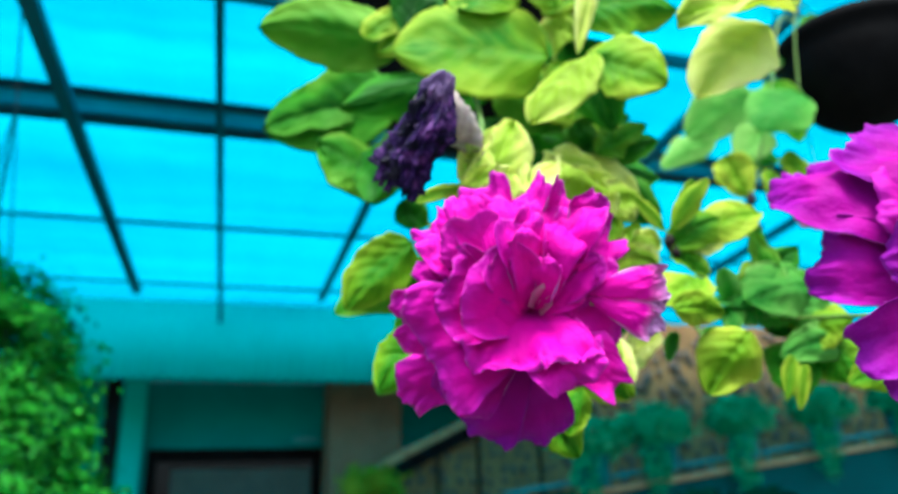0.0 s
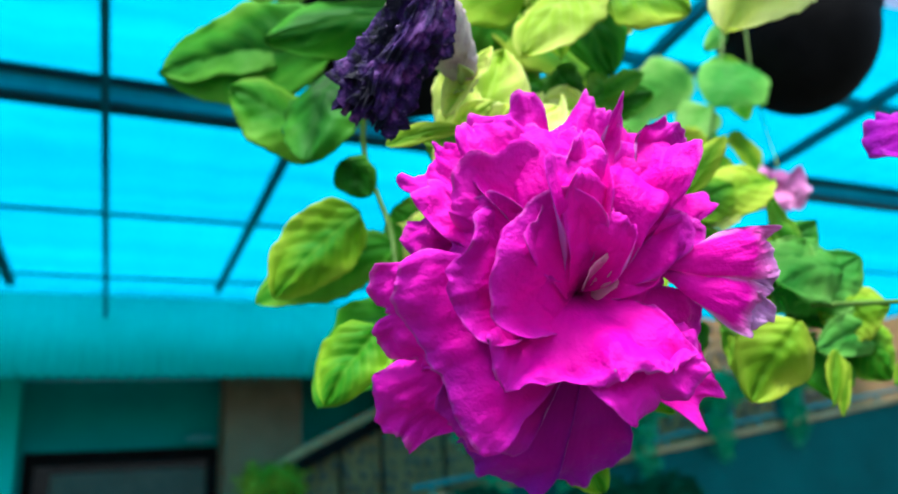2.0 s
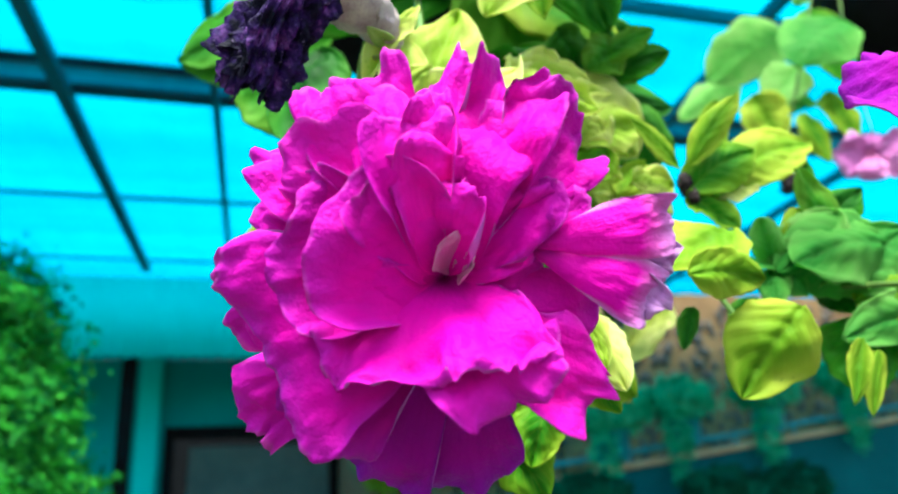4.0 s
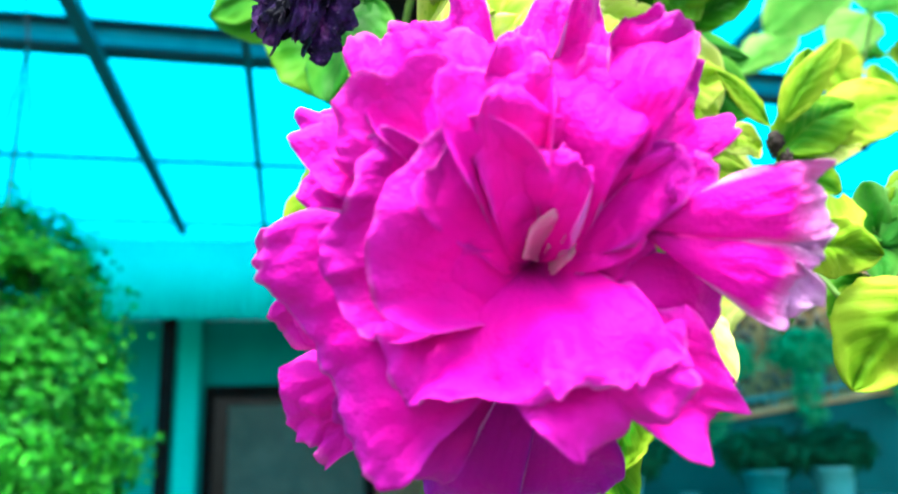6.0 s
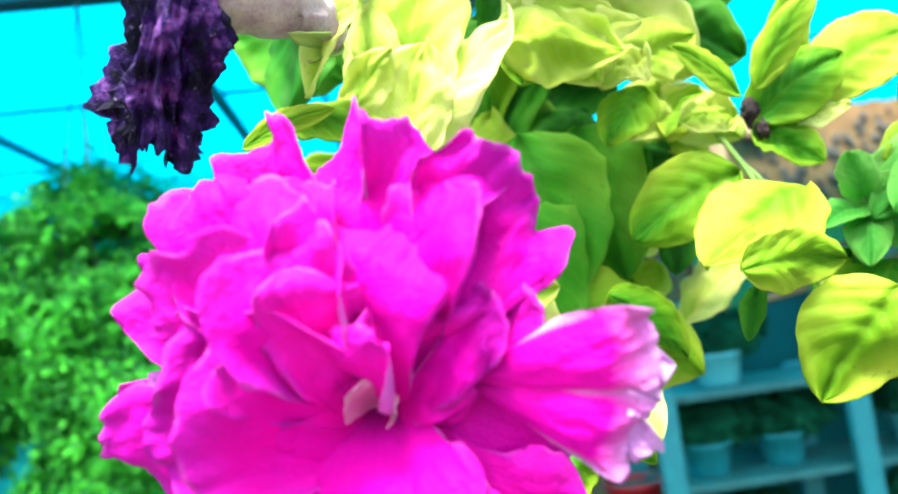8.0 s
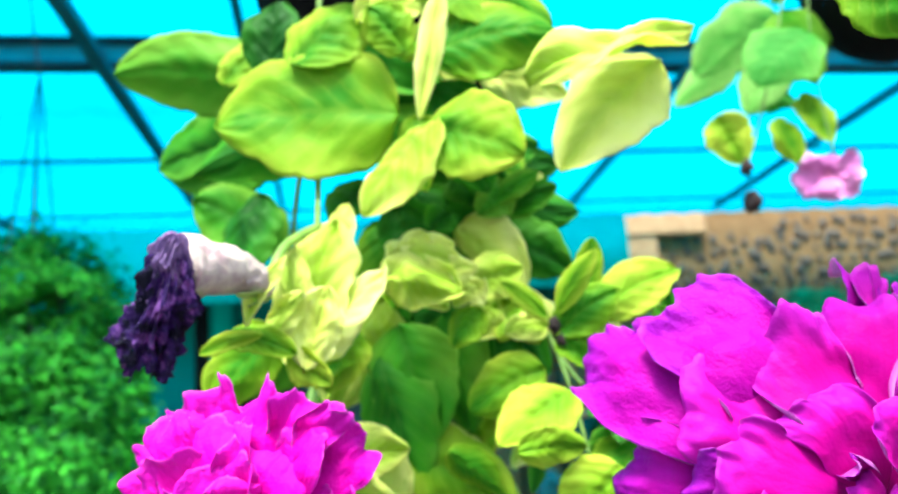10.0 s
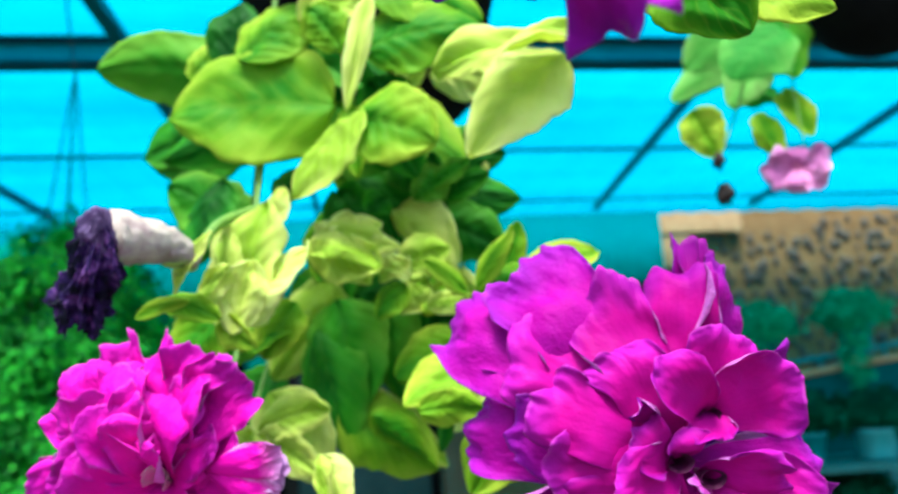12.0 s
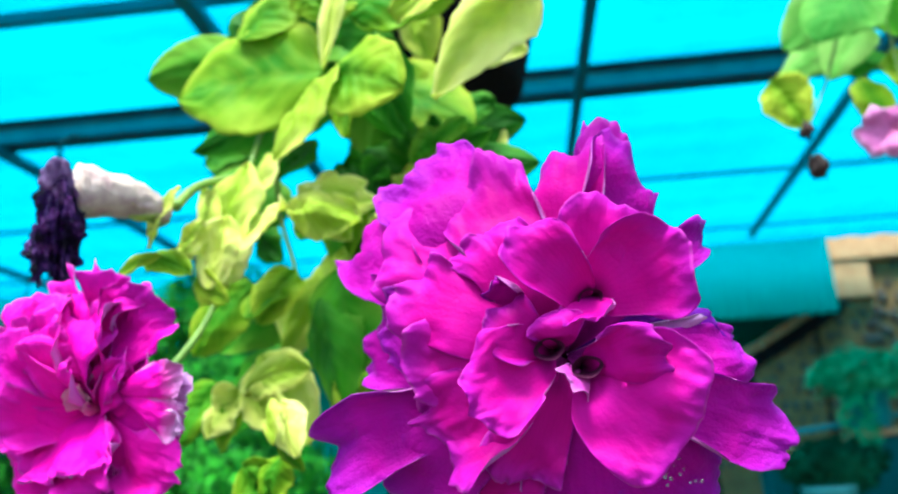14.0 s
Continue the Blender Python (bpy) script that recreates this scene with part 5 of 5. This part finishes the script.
leaf(plant, (0.082, 0.280, 1.746), (0.100, 0.272, 1.776), 0.012, mat=LEAF_PALE_SUNLIT, twist=-3, seed=234)
leaf(plant, (0.062, 0.290, 1.736), (0.090, 0.280, 1.742), 0.008, mat=LEAF_YELLOW, twist=3, seed=235)
leaf(plant, (0.075, 0.290, 1.744), (0.104, 0.285, 1.733), 0.015, mat=LEAF_YELLOW, twist=9, seed=236)
leaf(plant, (0.158, 0.370, 1.751), (0.172, 0.360, 1.684), 0.050, mat=LEAF_GREEN, twist=15, seed=237)
leaf(plant, (0.134, 0.360, 1.749), (0.116, 0.350, 1.716), 0.030, mat=LEAF_YELLOW, twist=-10, seed=238)
leaf(plant, (0.121, 0.340, 1.696), (0.149, 0.330, 1.647), 0.042, mat=LEAF_PALE_SUNLIT, twist=-4, seed=239)
leaf(plant, (0.158, 0.360, 1.681), (0.214, 0.356, 1.647), 0.043, mat=LEAF_YELLOW, twist=2, seed=240)
leaf(plant, (0.193, 0.390, 1.750), (0.207, 0.380, 1.712), 0.035, mat=LEAF_SHADED, twist=8, seed=241)
leaf(plant, (0.116, 0.330, 1.677), (0.155, 0.320, 1.686), 0.024, mat=LEAF_PALE_SUNLIT, twist=14, seed=242)
leaf(plant, (0.116, 0.330, 1.674), (0.149, 0.320, 1.652), 0.024, mat=LEAF_PALE_SUNLIT, twist=-11, seed=243)
leaf(plant, (0.113, 0.330, 1.675), (0.097, 0.325, 1.653), 0.023, mat=LEAF_PALE_SUNLIT, twist=-5, seed=244)
leaf(plant, (0.110, 0.330, 1.675), (0.104, 0.330, 1.645), 0.021, mat=LEAF_YELLOW, twist=1, seed=245)
leaf(plant, (0.147, 0.370, 1.733), (0.164, 0.360, 1.662), 0.047, mat=LEAF_GREEN, twist=7, seed=246)
leaf(plant, (0.129, 0.360, 1.739), (0.108, 0.350, 1.719), 0.025, mat=LEAF_YELLOW, twist=13, seed=247)
leaf(plant, (0.160, 0.370, 1.684), (0.175, 0.360, 1.657), 0.030, mat=LEAF_YELLOW, twist=-12, seed=248)
leaf(plant, (0.231, 0.335, 1.720), (0.191, 0.344, 1.700), 0.034, mat=LEAF_YELLOW, twist=-6, seed=249)
leaf(plant, (0.236, 0.400, 1.741), (0.200, 0.400, 1.724), 0.032, mat=LEAF_SHADED, twist=0, seed=250)
leaf(plant, (0.235, 0.300, 1.708), (0.193, 0.290, 1.685), 0.032, mat=LEAF_YELLOW, twist=6, seed=251)
leaf(plant, (0.199, 0.280, 1.683), (0.232, 0.283, 1.683), 0.019, mat=LEAF_YELLOW, twist=12, seed=252)
leaf(plant, (0.248, 0.285, 1.673), (0.226, 0.298, 1.641), 0.035, mat=LEAF_YELLOW, twist=-13, seed=253)
leaf(plant, (0.218, 0.310, 1.678), (0.212, 0.310, 1.661), 0.008, mat=LEAF_SHADED, twist=-7, seed=254)
leaf(plant, (0.177, 0.340, 1.682), (0.208, 0.352, 1.654), 0.020, mat=LEAF_YELLOW, twist=-1, seed=255)
leaf(plant, (0.266, 0.330, 1.687), (0.253, 0.330, 1.663), 0.019, mat=LEAF_GREEN, twist=5, seed=256)
leaf(plant, (0.234, 0.390, 1.724), (0.219, 0.380, 1.687), 0.022, mat=LEAF_SHADED, twist=11, seed=257)
leaf(plant, (0.240, 0.330, 1.749), (0.260, 0.316, 1.780), 0.014, mat=LEAF_YELLOW, twist=-14, seed=258)
leaf(plant, (0.234, 0.330, 1.747), (0.208, 0.325, 1.766), 0.012, mat=LEAF_YELLOW, twist=-8, seed=259)
leaf(plant, (0.238, 0.340, 1.743), (0.211, 0.335, 1.740), 0.018, mat=LEAF_PALE_SUNLIT, twist=-2, seed=260)
leaf(plant, (0.240, 0.335, 1.738), (0.276, 0.330, 1.760), 0.026, mat=LEAF_YELLOW, twist=4, seed=261)
leaf(plant, (0.239, 0.335, 1.736), (0.260, 0.330, 1.719), 0.021, mat=LEAF_YELLOW, twist=10, seed=262)
leaf(plant, (0.253, 0.340, 1.738), (0.274, 0.330, 1.738), 0.016, mat=LEAF_PALE_SUNLIT, twist=-15, seed=263)
leaf(plant, (0.271, 0.325, 1.701), (0.260, 0.315, 1.720), 0.013, mat=LEAF_BRIGHT, twist=-9, seed=264)
leaf(plant, (0.271, 0.325, 1.701), (0.280, 0.315, 1.708), 0.015, mat=LEAF_BRIGHT, twist=-3, seed=265)
leaf(plant, (0.271, 0.325, 1.700), (0.278, 0.315, 1.685), 0.016, mat=LEAF_BRIGHT, twist=3, seed=266)
leaf(plant, (0.270, 0.325, 1.700), (0.261, 0.315, 1.680), 0.015, mat=LEAF_BRIGHT, twist=9, seed=267)
leaf(plant, (0.269, 0.325, 1.701), (0.246, 0.315, 1.695), 0.013, mat=LEAF_BRIGHT, twist=15, seed=268)
leaf(plant, (0.285, 0.330, 1.716), (0.303, 0.330, 1.729), 0.016, mat=LEAF_YELLOW, twist=-10, seed=269)
leaf(plant, (0.201, 0.330, 1.769), (0.183, 0.330, 1.756), 0.021, mat=LEAF_PALE_SUNLIT, twist=-4, seed=270)
leaf(plant, (0.199, 0.330, 1.753), (0.182, 0.330, 1.734), 0.021, mat=LEAF_YELLOW, twist=2, seed=271)
leaf(plant, (0.145, 0.315, 1.771), (0.185, 0.310, 1.760), 0.030, mat=LEAF_PALE_SUNLIT, twist=8, seed=272)
leaf(plant, (0.154, 0.320, 1.783), (0.187, 0.320, 1.776), 0.021, mat=LEAF_PALE_SUNLIT, twist=14, seed=273)
leaf(plant, (0.198, 0.400, 1.767), (0.168, 0.400, 1.739), 0.038, mat=LEAF_SHADED, twist=-11, seed=274)
leaf(plant, (0.225, 0.410, 1.747), (0.199, 0.400, 1.716), 0.032, mat=LEAF_SHADED, twist=-5, seed=275)
leaf(plant, (0.167, 0.390, 1.742), (0.170, 0.385, 1.691), 0.033, mat=LEAF_GREEN, twist=1, seed=276)
leaf(plant, (0.150, 0.400, 1.739), (0.141, 0.400, 1.704), 0.027, mat=LEAF_GREEN, twist=7, seed=277)
leaf(plant, (0.218, 0.360, 1.818), (0.243, 0.350, 1.833), 0.015, mat=LEAF_GREEN, twist=13, seed=278)
leaf(plant, (0.225, 0.370, 1.814), (0.221, 0.365, 1.844), 0.016, mat=LEAF_GREEN, twist=-12, seed=279)
leaf(plant, (0.227, 0.370, 1.813), (0.257, 0.360, 1.828), 0.018, mat=LEAF_GREEN, twist=-6, seed=280)
leaf(plant, (0.198, 0.350, 1.767), (0.227, 0.345, 1.777), 0.026, mat=LEAF_PALE_SUNLIT, twist=0, seed=281)
leaf(plant, (0.213, 0.350, 1.759), (0.196, 0.345, 1.738), 0.022, mat=LEAF_PALE_SUNLIT, twist=6, seed=282)
leaf(plant, (0.228, 0.350, 1.756), (0.210, 0.345, 1.737), 0.019, mat=LEAF_YELLOW, twist=12, seed=283)
leaf(plant, (0.220, 0.370, 1.782), (0.201, 0.370, 1.798), 0.023, mat=LEAF_GREEN, twist=-13, seed=284)
leaf(plant, (0.191, 0.360, 1.813), (0.179, 0.360, 1.802), 0.022, mat=LEAF_GREEN, twist=-7, seed=285)
leaf(plant, (0.154, 0.275, 1.666), (0.163, 0.268, 1.641), 0.017, mat=LEAF_PALE_SUNLIT, twist=-1, seed=286)
leaf(plant, (0.151, 0.268, 1.667), (0.154, 0.262, 1.647), 0.009, mat=LEAF_PALE_SUNLIT, twist=5, seed=287)
leaf(plant, (0.151, 0.278, 1.648), (0.164, 0.275, 1.635), 0.011, mat=LEAF_YELLOW, twist=11, seed=288)
leaf(plant, (0.148, 0.295, 1.642), (0.140, 0.295, 1.619), 0.018, mat=LEAF_YELLOW, twist=-14, seed=289)
leaf(plant, (0.126, 0.300, 1.639), (0.146, 0.300, 1.609), 0.026, mat=LEAF_YELLOW, twist=-8, seed=290)
leaf(plant, (0.330, 0.320, 1.709), (0.268, 0.310, 1.696), 0.036, mat=LEAF_BRIGHT, twist=-2, seed=291)
leaf(plant, (0.287, 0.300, 1.664), (0.278, 0.300, 1.638), 0.010, mat=LEAF_YELLOW, twist=4, seed=292)
leaf(plant, (0.364, 0.300, 1.659), (0.324, 0.300, 1.648), 0.021, mat=LEAF_YELLOW, twist=10, seed=293)
leaf(plant, (0.338, 0.325, 1.709), (0.268, 0.320, 1.696), 0.042, mat=LEAF_BRIGHT, twist=-15, seed=294)
leaf(plant, (0.352, 0.320, 1.679), (0.289, 0.310, 1.666), 0.025, mat=LEAF_BRIGHT, twist=-9, seed=295)
leaf(plant, (0.315, 0.345, 1.712), (0.305, 0.335, 1.763), 0.016, mat=LEAF_GREEN, twist=-3, seed=296)
leaf(plant, (0.306, 0.345, 1.716), (0.338, 0.335, 1.745), 0.023, mat=LEAF_GREEN, twist=3, seed=297)
leaf(plant, (0.306, 0.345, 1.718), (0.342, 0.335, 1.728), 0.012, mat=LEAF_BRIGHT, twist=9, seed=298)
leaf(plant, (0.246, 0.310, 1.667), (0.244, 0.310, 1.644), 0.020, mat=LEAF_YELLOW, twist=15, seed=299)
leaf(plant, (0.304, 0.310, 1.661), (0.295, 0.310, 1.634), 0.009, mat=LEAF_YELLOW, twist=-10, seed=300)
leaf(plant, (0.105, 0.340, 1.894), (0.149, 0.340, 1.930), 0.050, mat=LEAF_YELLOW, twist=-4, seed=301)
leaf(plant, (0.178, 0.320, 1.893), (0.250, 0.310, 1.899), 0.046, mat=LEAF_YELLOW, twist=2, seed=302)
leaf(plant, (0.089, 0.400, 1.914), (0.098, 0.400, 1.966), 0.038, mat=LEAF_SHADED, twist=8, seed=303)
leaf(plant, (0.059, 0.420, 1.917), (0.085, 0.420, 1.947), 0.026, mat=LEAF_YELLOW, twist=14, seed=304)
leaf(plant, (0.086, 0.430, 1.794), (0.103, 0.430, 1.774), 0.025, mat=LEAF_SHADED, twist=-11, seed=305)
leaf(plant, (0.230, 0.360, 1.827), (0.207, 0.360, 1.811), 0.024, mat=LEAF_GREEN, twist=-5, seed=306)
leaf(plant, (0.197, 0.370, 1.839), (0.208, 0.370, 1.820), 0.024, mat=LEAF_SHADED, twist=1, seed=307)
leaf(plant, (0.163, 0.340, 1.951), (0.122, 0.340, 1.961), 0.032, mat=LEAF_YELLOW, twist=7, seed=308)
leaf(plant, (0.191, 0.330, 1.955), (0.214, 0.330, 1.983), 0.039, mat=LEAF_YELLOW, twist=13, seed=309)
leaf(plant, (0.182, 0.320, 1.934), (0.253, 0.330, 1.915), 0.052, mat=LEAF_YELLOW, twist=-12, seed=310)
leaf(plant, (0.141, 0.330, 1.916), (0.186, 0.330, 1.936), 0.031, mat=LEAF_PALE_SUNLIT, twist=-6, seed=311)
leaf(plant, (0.228, 0.411, 1.918), (0.286, 0.402, 1.902), 0.035, mat=LEAF_PALE_SUNLIT, twist=-6, seed=2)
leaf(plant, (0.151, 0.450, 1.744), (0.188, 0.446, 1.701), 0.027, mat=LEAF_PALE_SUNLIT, twist=-19, seed=3)
leaf(plant, (0.152, 0.433, 1.826), (0.178, 0.437, 1.767), 0.037, mat=LEAF_YELLOW, twist=-8, seed=4)
leaf(plant, (0.160, 0.393, 1.888), (0.202, 0.408, 1.823), 0.048, mat=LEAF_GREEN, twist=-25, seed=6)
leaf(plant, (0.126, 0.455, 1.779), (0.182, 0.458, 1.717), 0.054, mat=LEAF_GREEN, twist=0, seed=7)
leaf(plant, (0.159, 0.404, 1.819), (0.151, 0.406, 1.760), 0.035, mat=LEAF_YELLOW, twist=-18, seed=9)
leaf(plant, (0.150, 0.395, 1.738), (0.208, 0.391, 1.712), 0.039, mat=LEAF_YELLOW, twist=-16, seed=11)
leaf(plant, (0.200, 0.431, 1.828), (0.242, 0.429, 1.795), 0.034, mat=LEAF_YELLOW, twist=-3, seed=12)
leaf(plant, (0.160, 0.458, 1.766), (0.209, 0.456, 1.704), 0.047, mat=LEAF_GREEN, twist=-25, seed=14)
leaf(plant, (0.155, 0.405, 1.768), (0.117, 0.396, 1.705), 0.053, mat=LEAF_PALE_SUNLIT, twist=-13, seed=15)
leaf(plant, (0.226, 0.437, 1.789), (0.157, 0.427, 1.774), 0.038, mat=LEAF_GREEN, twist=-29, seed=16)
leaf(plant, (0.125, 0.456, 1.733), (0.182, 0.453, 1.721), 0.027, mat=LEAF_YELLOW, twist=-18, seed=17)
leaf(plant, (0.207, 0.414, 1.765), (0.256, 0.408, 1.718), 0.043, mat=LEAF_GREEN, twist=-13, seed=21)
leaf(plant, (0.253, 0.428, 1.874), (0.236, 0.439, 1.806), 0.048, mat=LEAF_PALE_SUNLIT, twist=-21, seed=24)
leaf(plant, (0.207, 0.397, 1.953), (0.215, 0.409, 1.906), 0.035, mat=LEAF_PALE_SUNLIT, twist=-8, seed=25)
leaf(plant, (0.187, 0.429, 1.878), (0.237, 0.439, 1.813), 0.046, mat=LEAF_YELLOW, twist=8, seed=26)
leaf(plant, (0.156, 0.416, 1.847), (0.231, 0.418, 1.812), 0.039, mat=LEAF_YELLOW, twist=26, seed=27)
leaf(plant, (0.154, 0.393, 1.729), (0.180, 0.387, 1.689), 0.024, mat=LEAF_PALE_SUNLIT, twist=-26, seed=29)
leaf(plant, (0.206, 0.398, 1.688), (0.179, 0.396, 1.659), 0.025, mat=LEAF_YELLOW, twist=-25, seed=31)
leaf(plant, (0.225, 0.401, 1.766), (0.258, 0.378, 1.742), 0.025, mat=LEAF_PALE_SUNLIT, twist=29, seed=32)
leaf(plant, (0.230, 0.411, 1.706), (0.185, 0.416, 1.711), 0.028, mat=LEAF_PALE_SUNLIT, twist=26, seed=35)
leaf(plant, (0.200, 0.429, 1.732), (0.212, 0.418, 1.694), 0.024, mat=LEAF_PALE_SUNLIT, twist=7, seed=37)
leaf(plant, (0.208, 0.404, 1.710), (0.170, 0.406, 1.702), 0.017, mat=LEAF_PALE_SUNLIT, twist=-22, seed=39)
leaf(plant, (0.256, 0.387, 1.698), (0.224, 0.392, 1.664), 0.025, mat=LEAF_PALE_SUNLIT, twist=23, seed=40)
leaf(plant, (0.208, 0.425, 1.733), (0.168, 0.430, 1.696), 0.029, mat=LEAF_YELLOW, twist=24, seed=41)
leaf(plant, (0.223, 0.412, 1.729), (0.232, 0.401, 1.693), 0.025, mat=LEAF_PALE_SUNLIT, twist=-18, seed=42)
leaf(plant, (0.226, 0.409, 1.727), (0.199, 0.411, 1.701), 0.022, mat=LEAF_PALE_SUNLIT, twist=16, seed=44)
leaf(plant, (0.220, 0.405, 1.696), (0.203, 0.401, 1.666), 0.022, mat=LEAF_PALE_SUNLIT, twist=27, seed=46)
leaf(plant, (0.222, 0.410, 1.770), (0.247, 0.395, 1.736), 0.026, mat=LEAF_YELLOW, twist=-25, seed=48)
leaf(plant, (0.173, 0.409, 1.894), (0.245, 0.389, 1.843), 0.059, mat=LEAF_YELLOW, twist=-13, seed=53)
leaf(plant, (0.123, 0.393, 1.945), (0.179, 0.405, 1.878), 0.060, mat=LEAF_GREEN, twist=20, seed=56)
leaf(plant, (0.126, 0.402, 1.942), (0.195, 0.391, 1.901), 0.051, mat=LEAF_GREEN, twist=-22, seed=58)
leaf(plant, (0.204, 0.404, 1.905), (0.191, 0.429, 1.853), 0.041, mat=LEAF_YELLOW, twist=13, seed=61)
leaf(plant, (0.137, 0.396, 1.938), (0.067, 0.424, 1.908), 0.050, mat=LEAF_YELLOW, twist=-3, seed=62)
leaf(plant, (0.095, 0.476, 1.893), (-0.008, 0.552, 1.902), 0.073, mat=LEAF_GREEN, twist=-5, seed=64)
leaf(plant, (0.090, 0.478, 1.819), (0.030, 0.476, 1.856), 0.055, mat=LEAF_GREEN, twist=-15, seed=68)
leaf(plant, (0.125, 0.453, 1.753), (0.045, 0.465, 1.718), 0.041, mat=LEAF_GREEN, twist=0, seed=69)
leaf(plant, (0.121, 0.422, 1.710), (0.068, 0.418, 1.655), 0.041, mat=LEAF_GREEN, twist=5, seed=70)
leaf(plant, (0.189, 0.390, 1.757), (0.197, 0.376, 1.687), 0.049, mat=LEAF_GREEN, twist=20, seed=84)
leaf(plant, (0.155, 0.414, 1.886), (0.041, 0.421, 1.857), 0.048, mat=LEAF_GREEN, twist=0, seed=104)
leaf(plant, (0.166, 0.399, 1.693), (0.223, 0.378, 1.647), 0.024, mat=LEAF_PALE_SUNLIT, twist=0, seed=144)
leaf(plant, (0.154, 0.418, 1.777), (0.198, 0.417, 1.738), 0.037, mat=LEAF_GREEN, twist=0, seed=145)
leaf(plant, (0.181, 0.407, 1.794), (0.141, 0.419, 1.736), 0.034, mat=LEAF_GREEN, twist=10, seed=146)

plant2 = thing("petunia_plant", (0.79, 0.65, 2.168), "trailing petunia with a small pale pink flower", "flowering plant")
part("stem", tube([(0.73, 0.65, 2.168), (0.675, 0.65, 2.205), (0.630, 0.64, 2.09), (0.590, 0.64, 1.98), (0.550, 0.620, 1.912)], [0.002, 0.0018, 0.0016, 0.0014, 0.0012]), STEM, plant2)
part("stem", tube([(0.73, 0.63, 2.168), (0.675, 0.62, 2.205), (0.640, 0.61, 2.05), (0.628, 0.59, 1.915)], [0.0014, 0.0012, 0.0010, 0.0010]), STEM, plant2)


def bloom_pink():
    m = look((0.612, 0.582, 1.895), (1.0, 1.3, 2.05), 0)
    fl = part("flower", tube([Vector((0, 0, -0.3)) * CM, Vector((0, 0.3, -2.5)) * CM], [0.005, 0.003]), PETAL_PINK, plant2, "small pale pink bloom seen from the side", m=m)
    for k in range(6):
        a = 2 * math.pi * k / 6 + 0.4
        petal(fl, (0.2 * math.cos(a), 0.2 * math.sin(a), -0.4), (3.5 * math.cos(a), 2.4 * math.sin(a) - 0.5, 0.4), 1.7, bulge=0.4, cup=0.2, ruffle=0.3, mat=PETAL_PINK, seed=80 + k)


bloom_pink()
dry_bud(plant2, (0.560, 0.635, 1.880), 0.012, 7)
dry_bud(plant2, (0.550, 0.620, 1.912), 0.0075, 9)
leaf(plant2, (0.769, 0.829, 2.197), (0.627, 0.829, 2.106), 0.090, mat=LEAF_BRIGHT, twist=-15, seed=401)
leaf(plant2, (0.658, 0.666, 2.115), (0.680, 0.666, 2.023), 0.084, mat=LEAF_GREEN, twist=-9, seed=402)
leaf(plant2, (0.757, 0.927, 2.171), (0.656, 0.943, 2.105), 0.058, mat=LEAF_BRIGHT, twist=-3, seed=403)
leaf(plant2, (0.532, 0.633, 1.973), (0.555, 0.633, 1.920), 0.048, mat=LEAF_YELLOW, twist=3, seed=404)
leaf(plant2, (0.738, 0.675, 2.236), (0.779, 0.652, 2.173), 0.069, mat=LEAF_GREEN, twist=9, seed=405)
leaf(plant2, (0.665, 0.695, 2.137), (0.743, 0.683, 2.206), 0.028, mat=LEAF_BRIGHT, twist=15, seed=406)
leaf(plant2, (0.632, 0.600, 2.052), (0.569, 0.610, 1.998), 0.086, mat=LEAF_BRIGHT, twist=-10, seed=407)
leaf(plant2, (0.676, 0.688, 2.020), (0.698, 0.677, 1.957), 0.041, mat=LEAF_YELLOW, twist=-4, seed=408)
leaf(plant2, (0.693, 0.721, 2.027), (0.644, 0.733, 2.019), 0.033, mat=LEAF_BRIGHT, twist=2, seed=409)
leaf(plant2, (0.855, 0.629, 2.233), (0.744, 0.606, 2.160), 0.047, mat=LEAF_GREEN, twist=14, seed=411)
leaf(plant2, (0.670, 0.710, 2.066), (0.629, 0.721, 2.007), 0.057, mat=LEAF_BRIGHT, twist=-11, seed=412)
leaf(plant2, (0.639, 0.688, 1.991), (0.663, 0.688, 1.931), 0.042, mat=LEAF_YELLOW, twist=-5, seed=413)
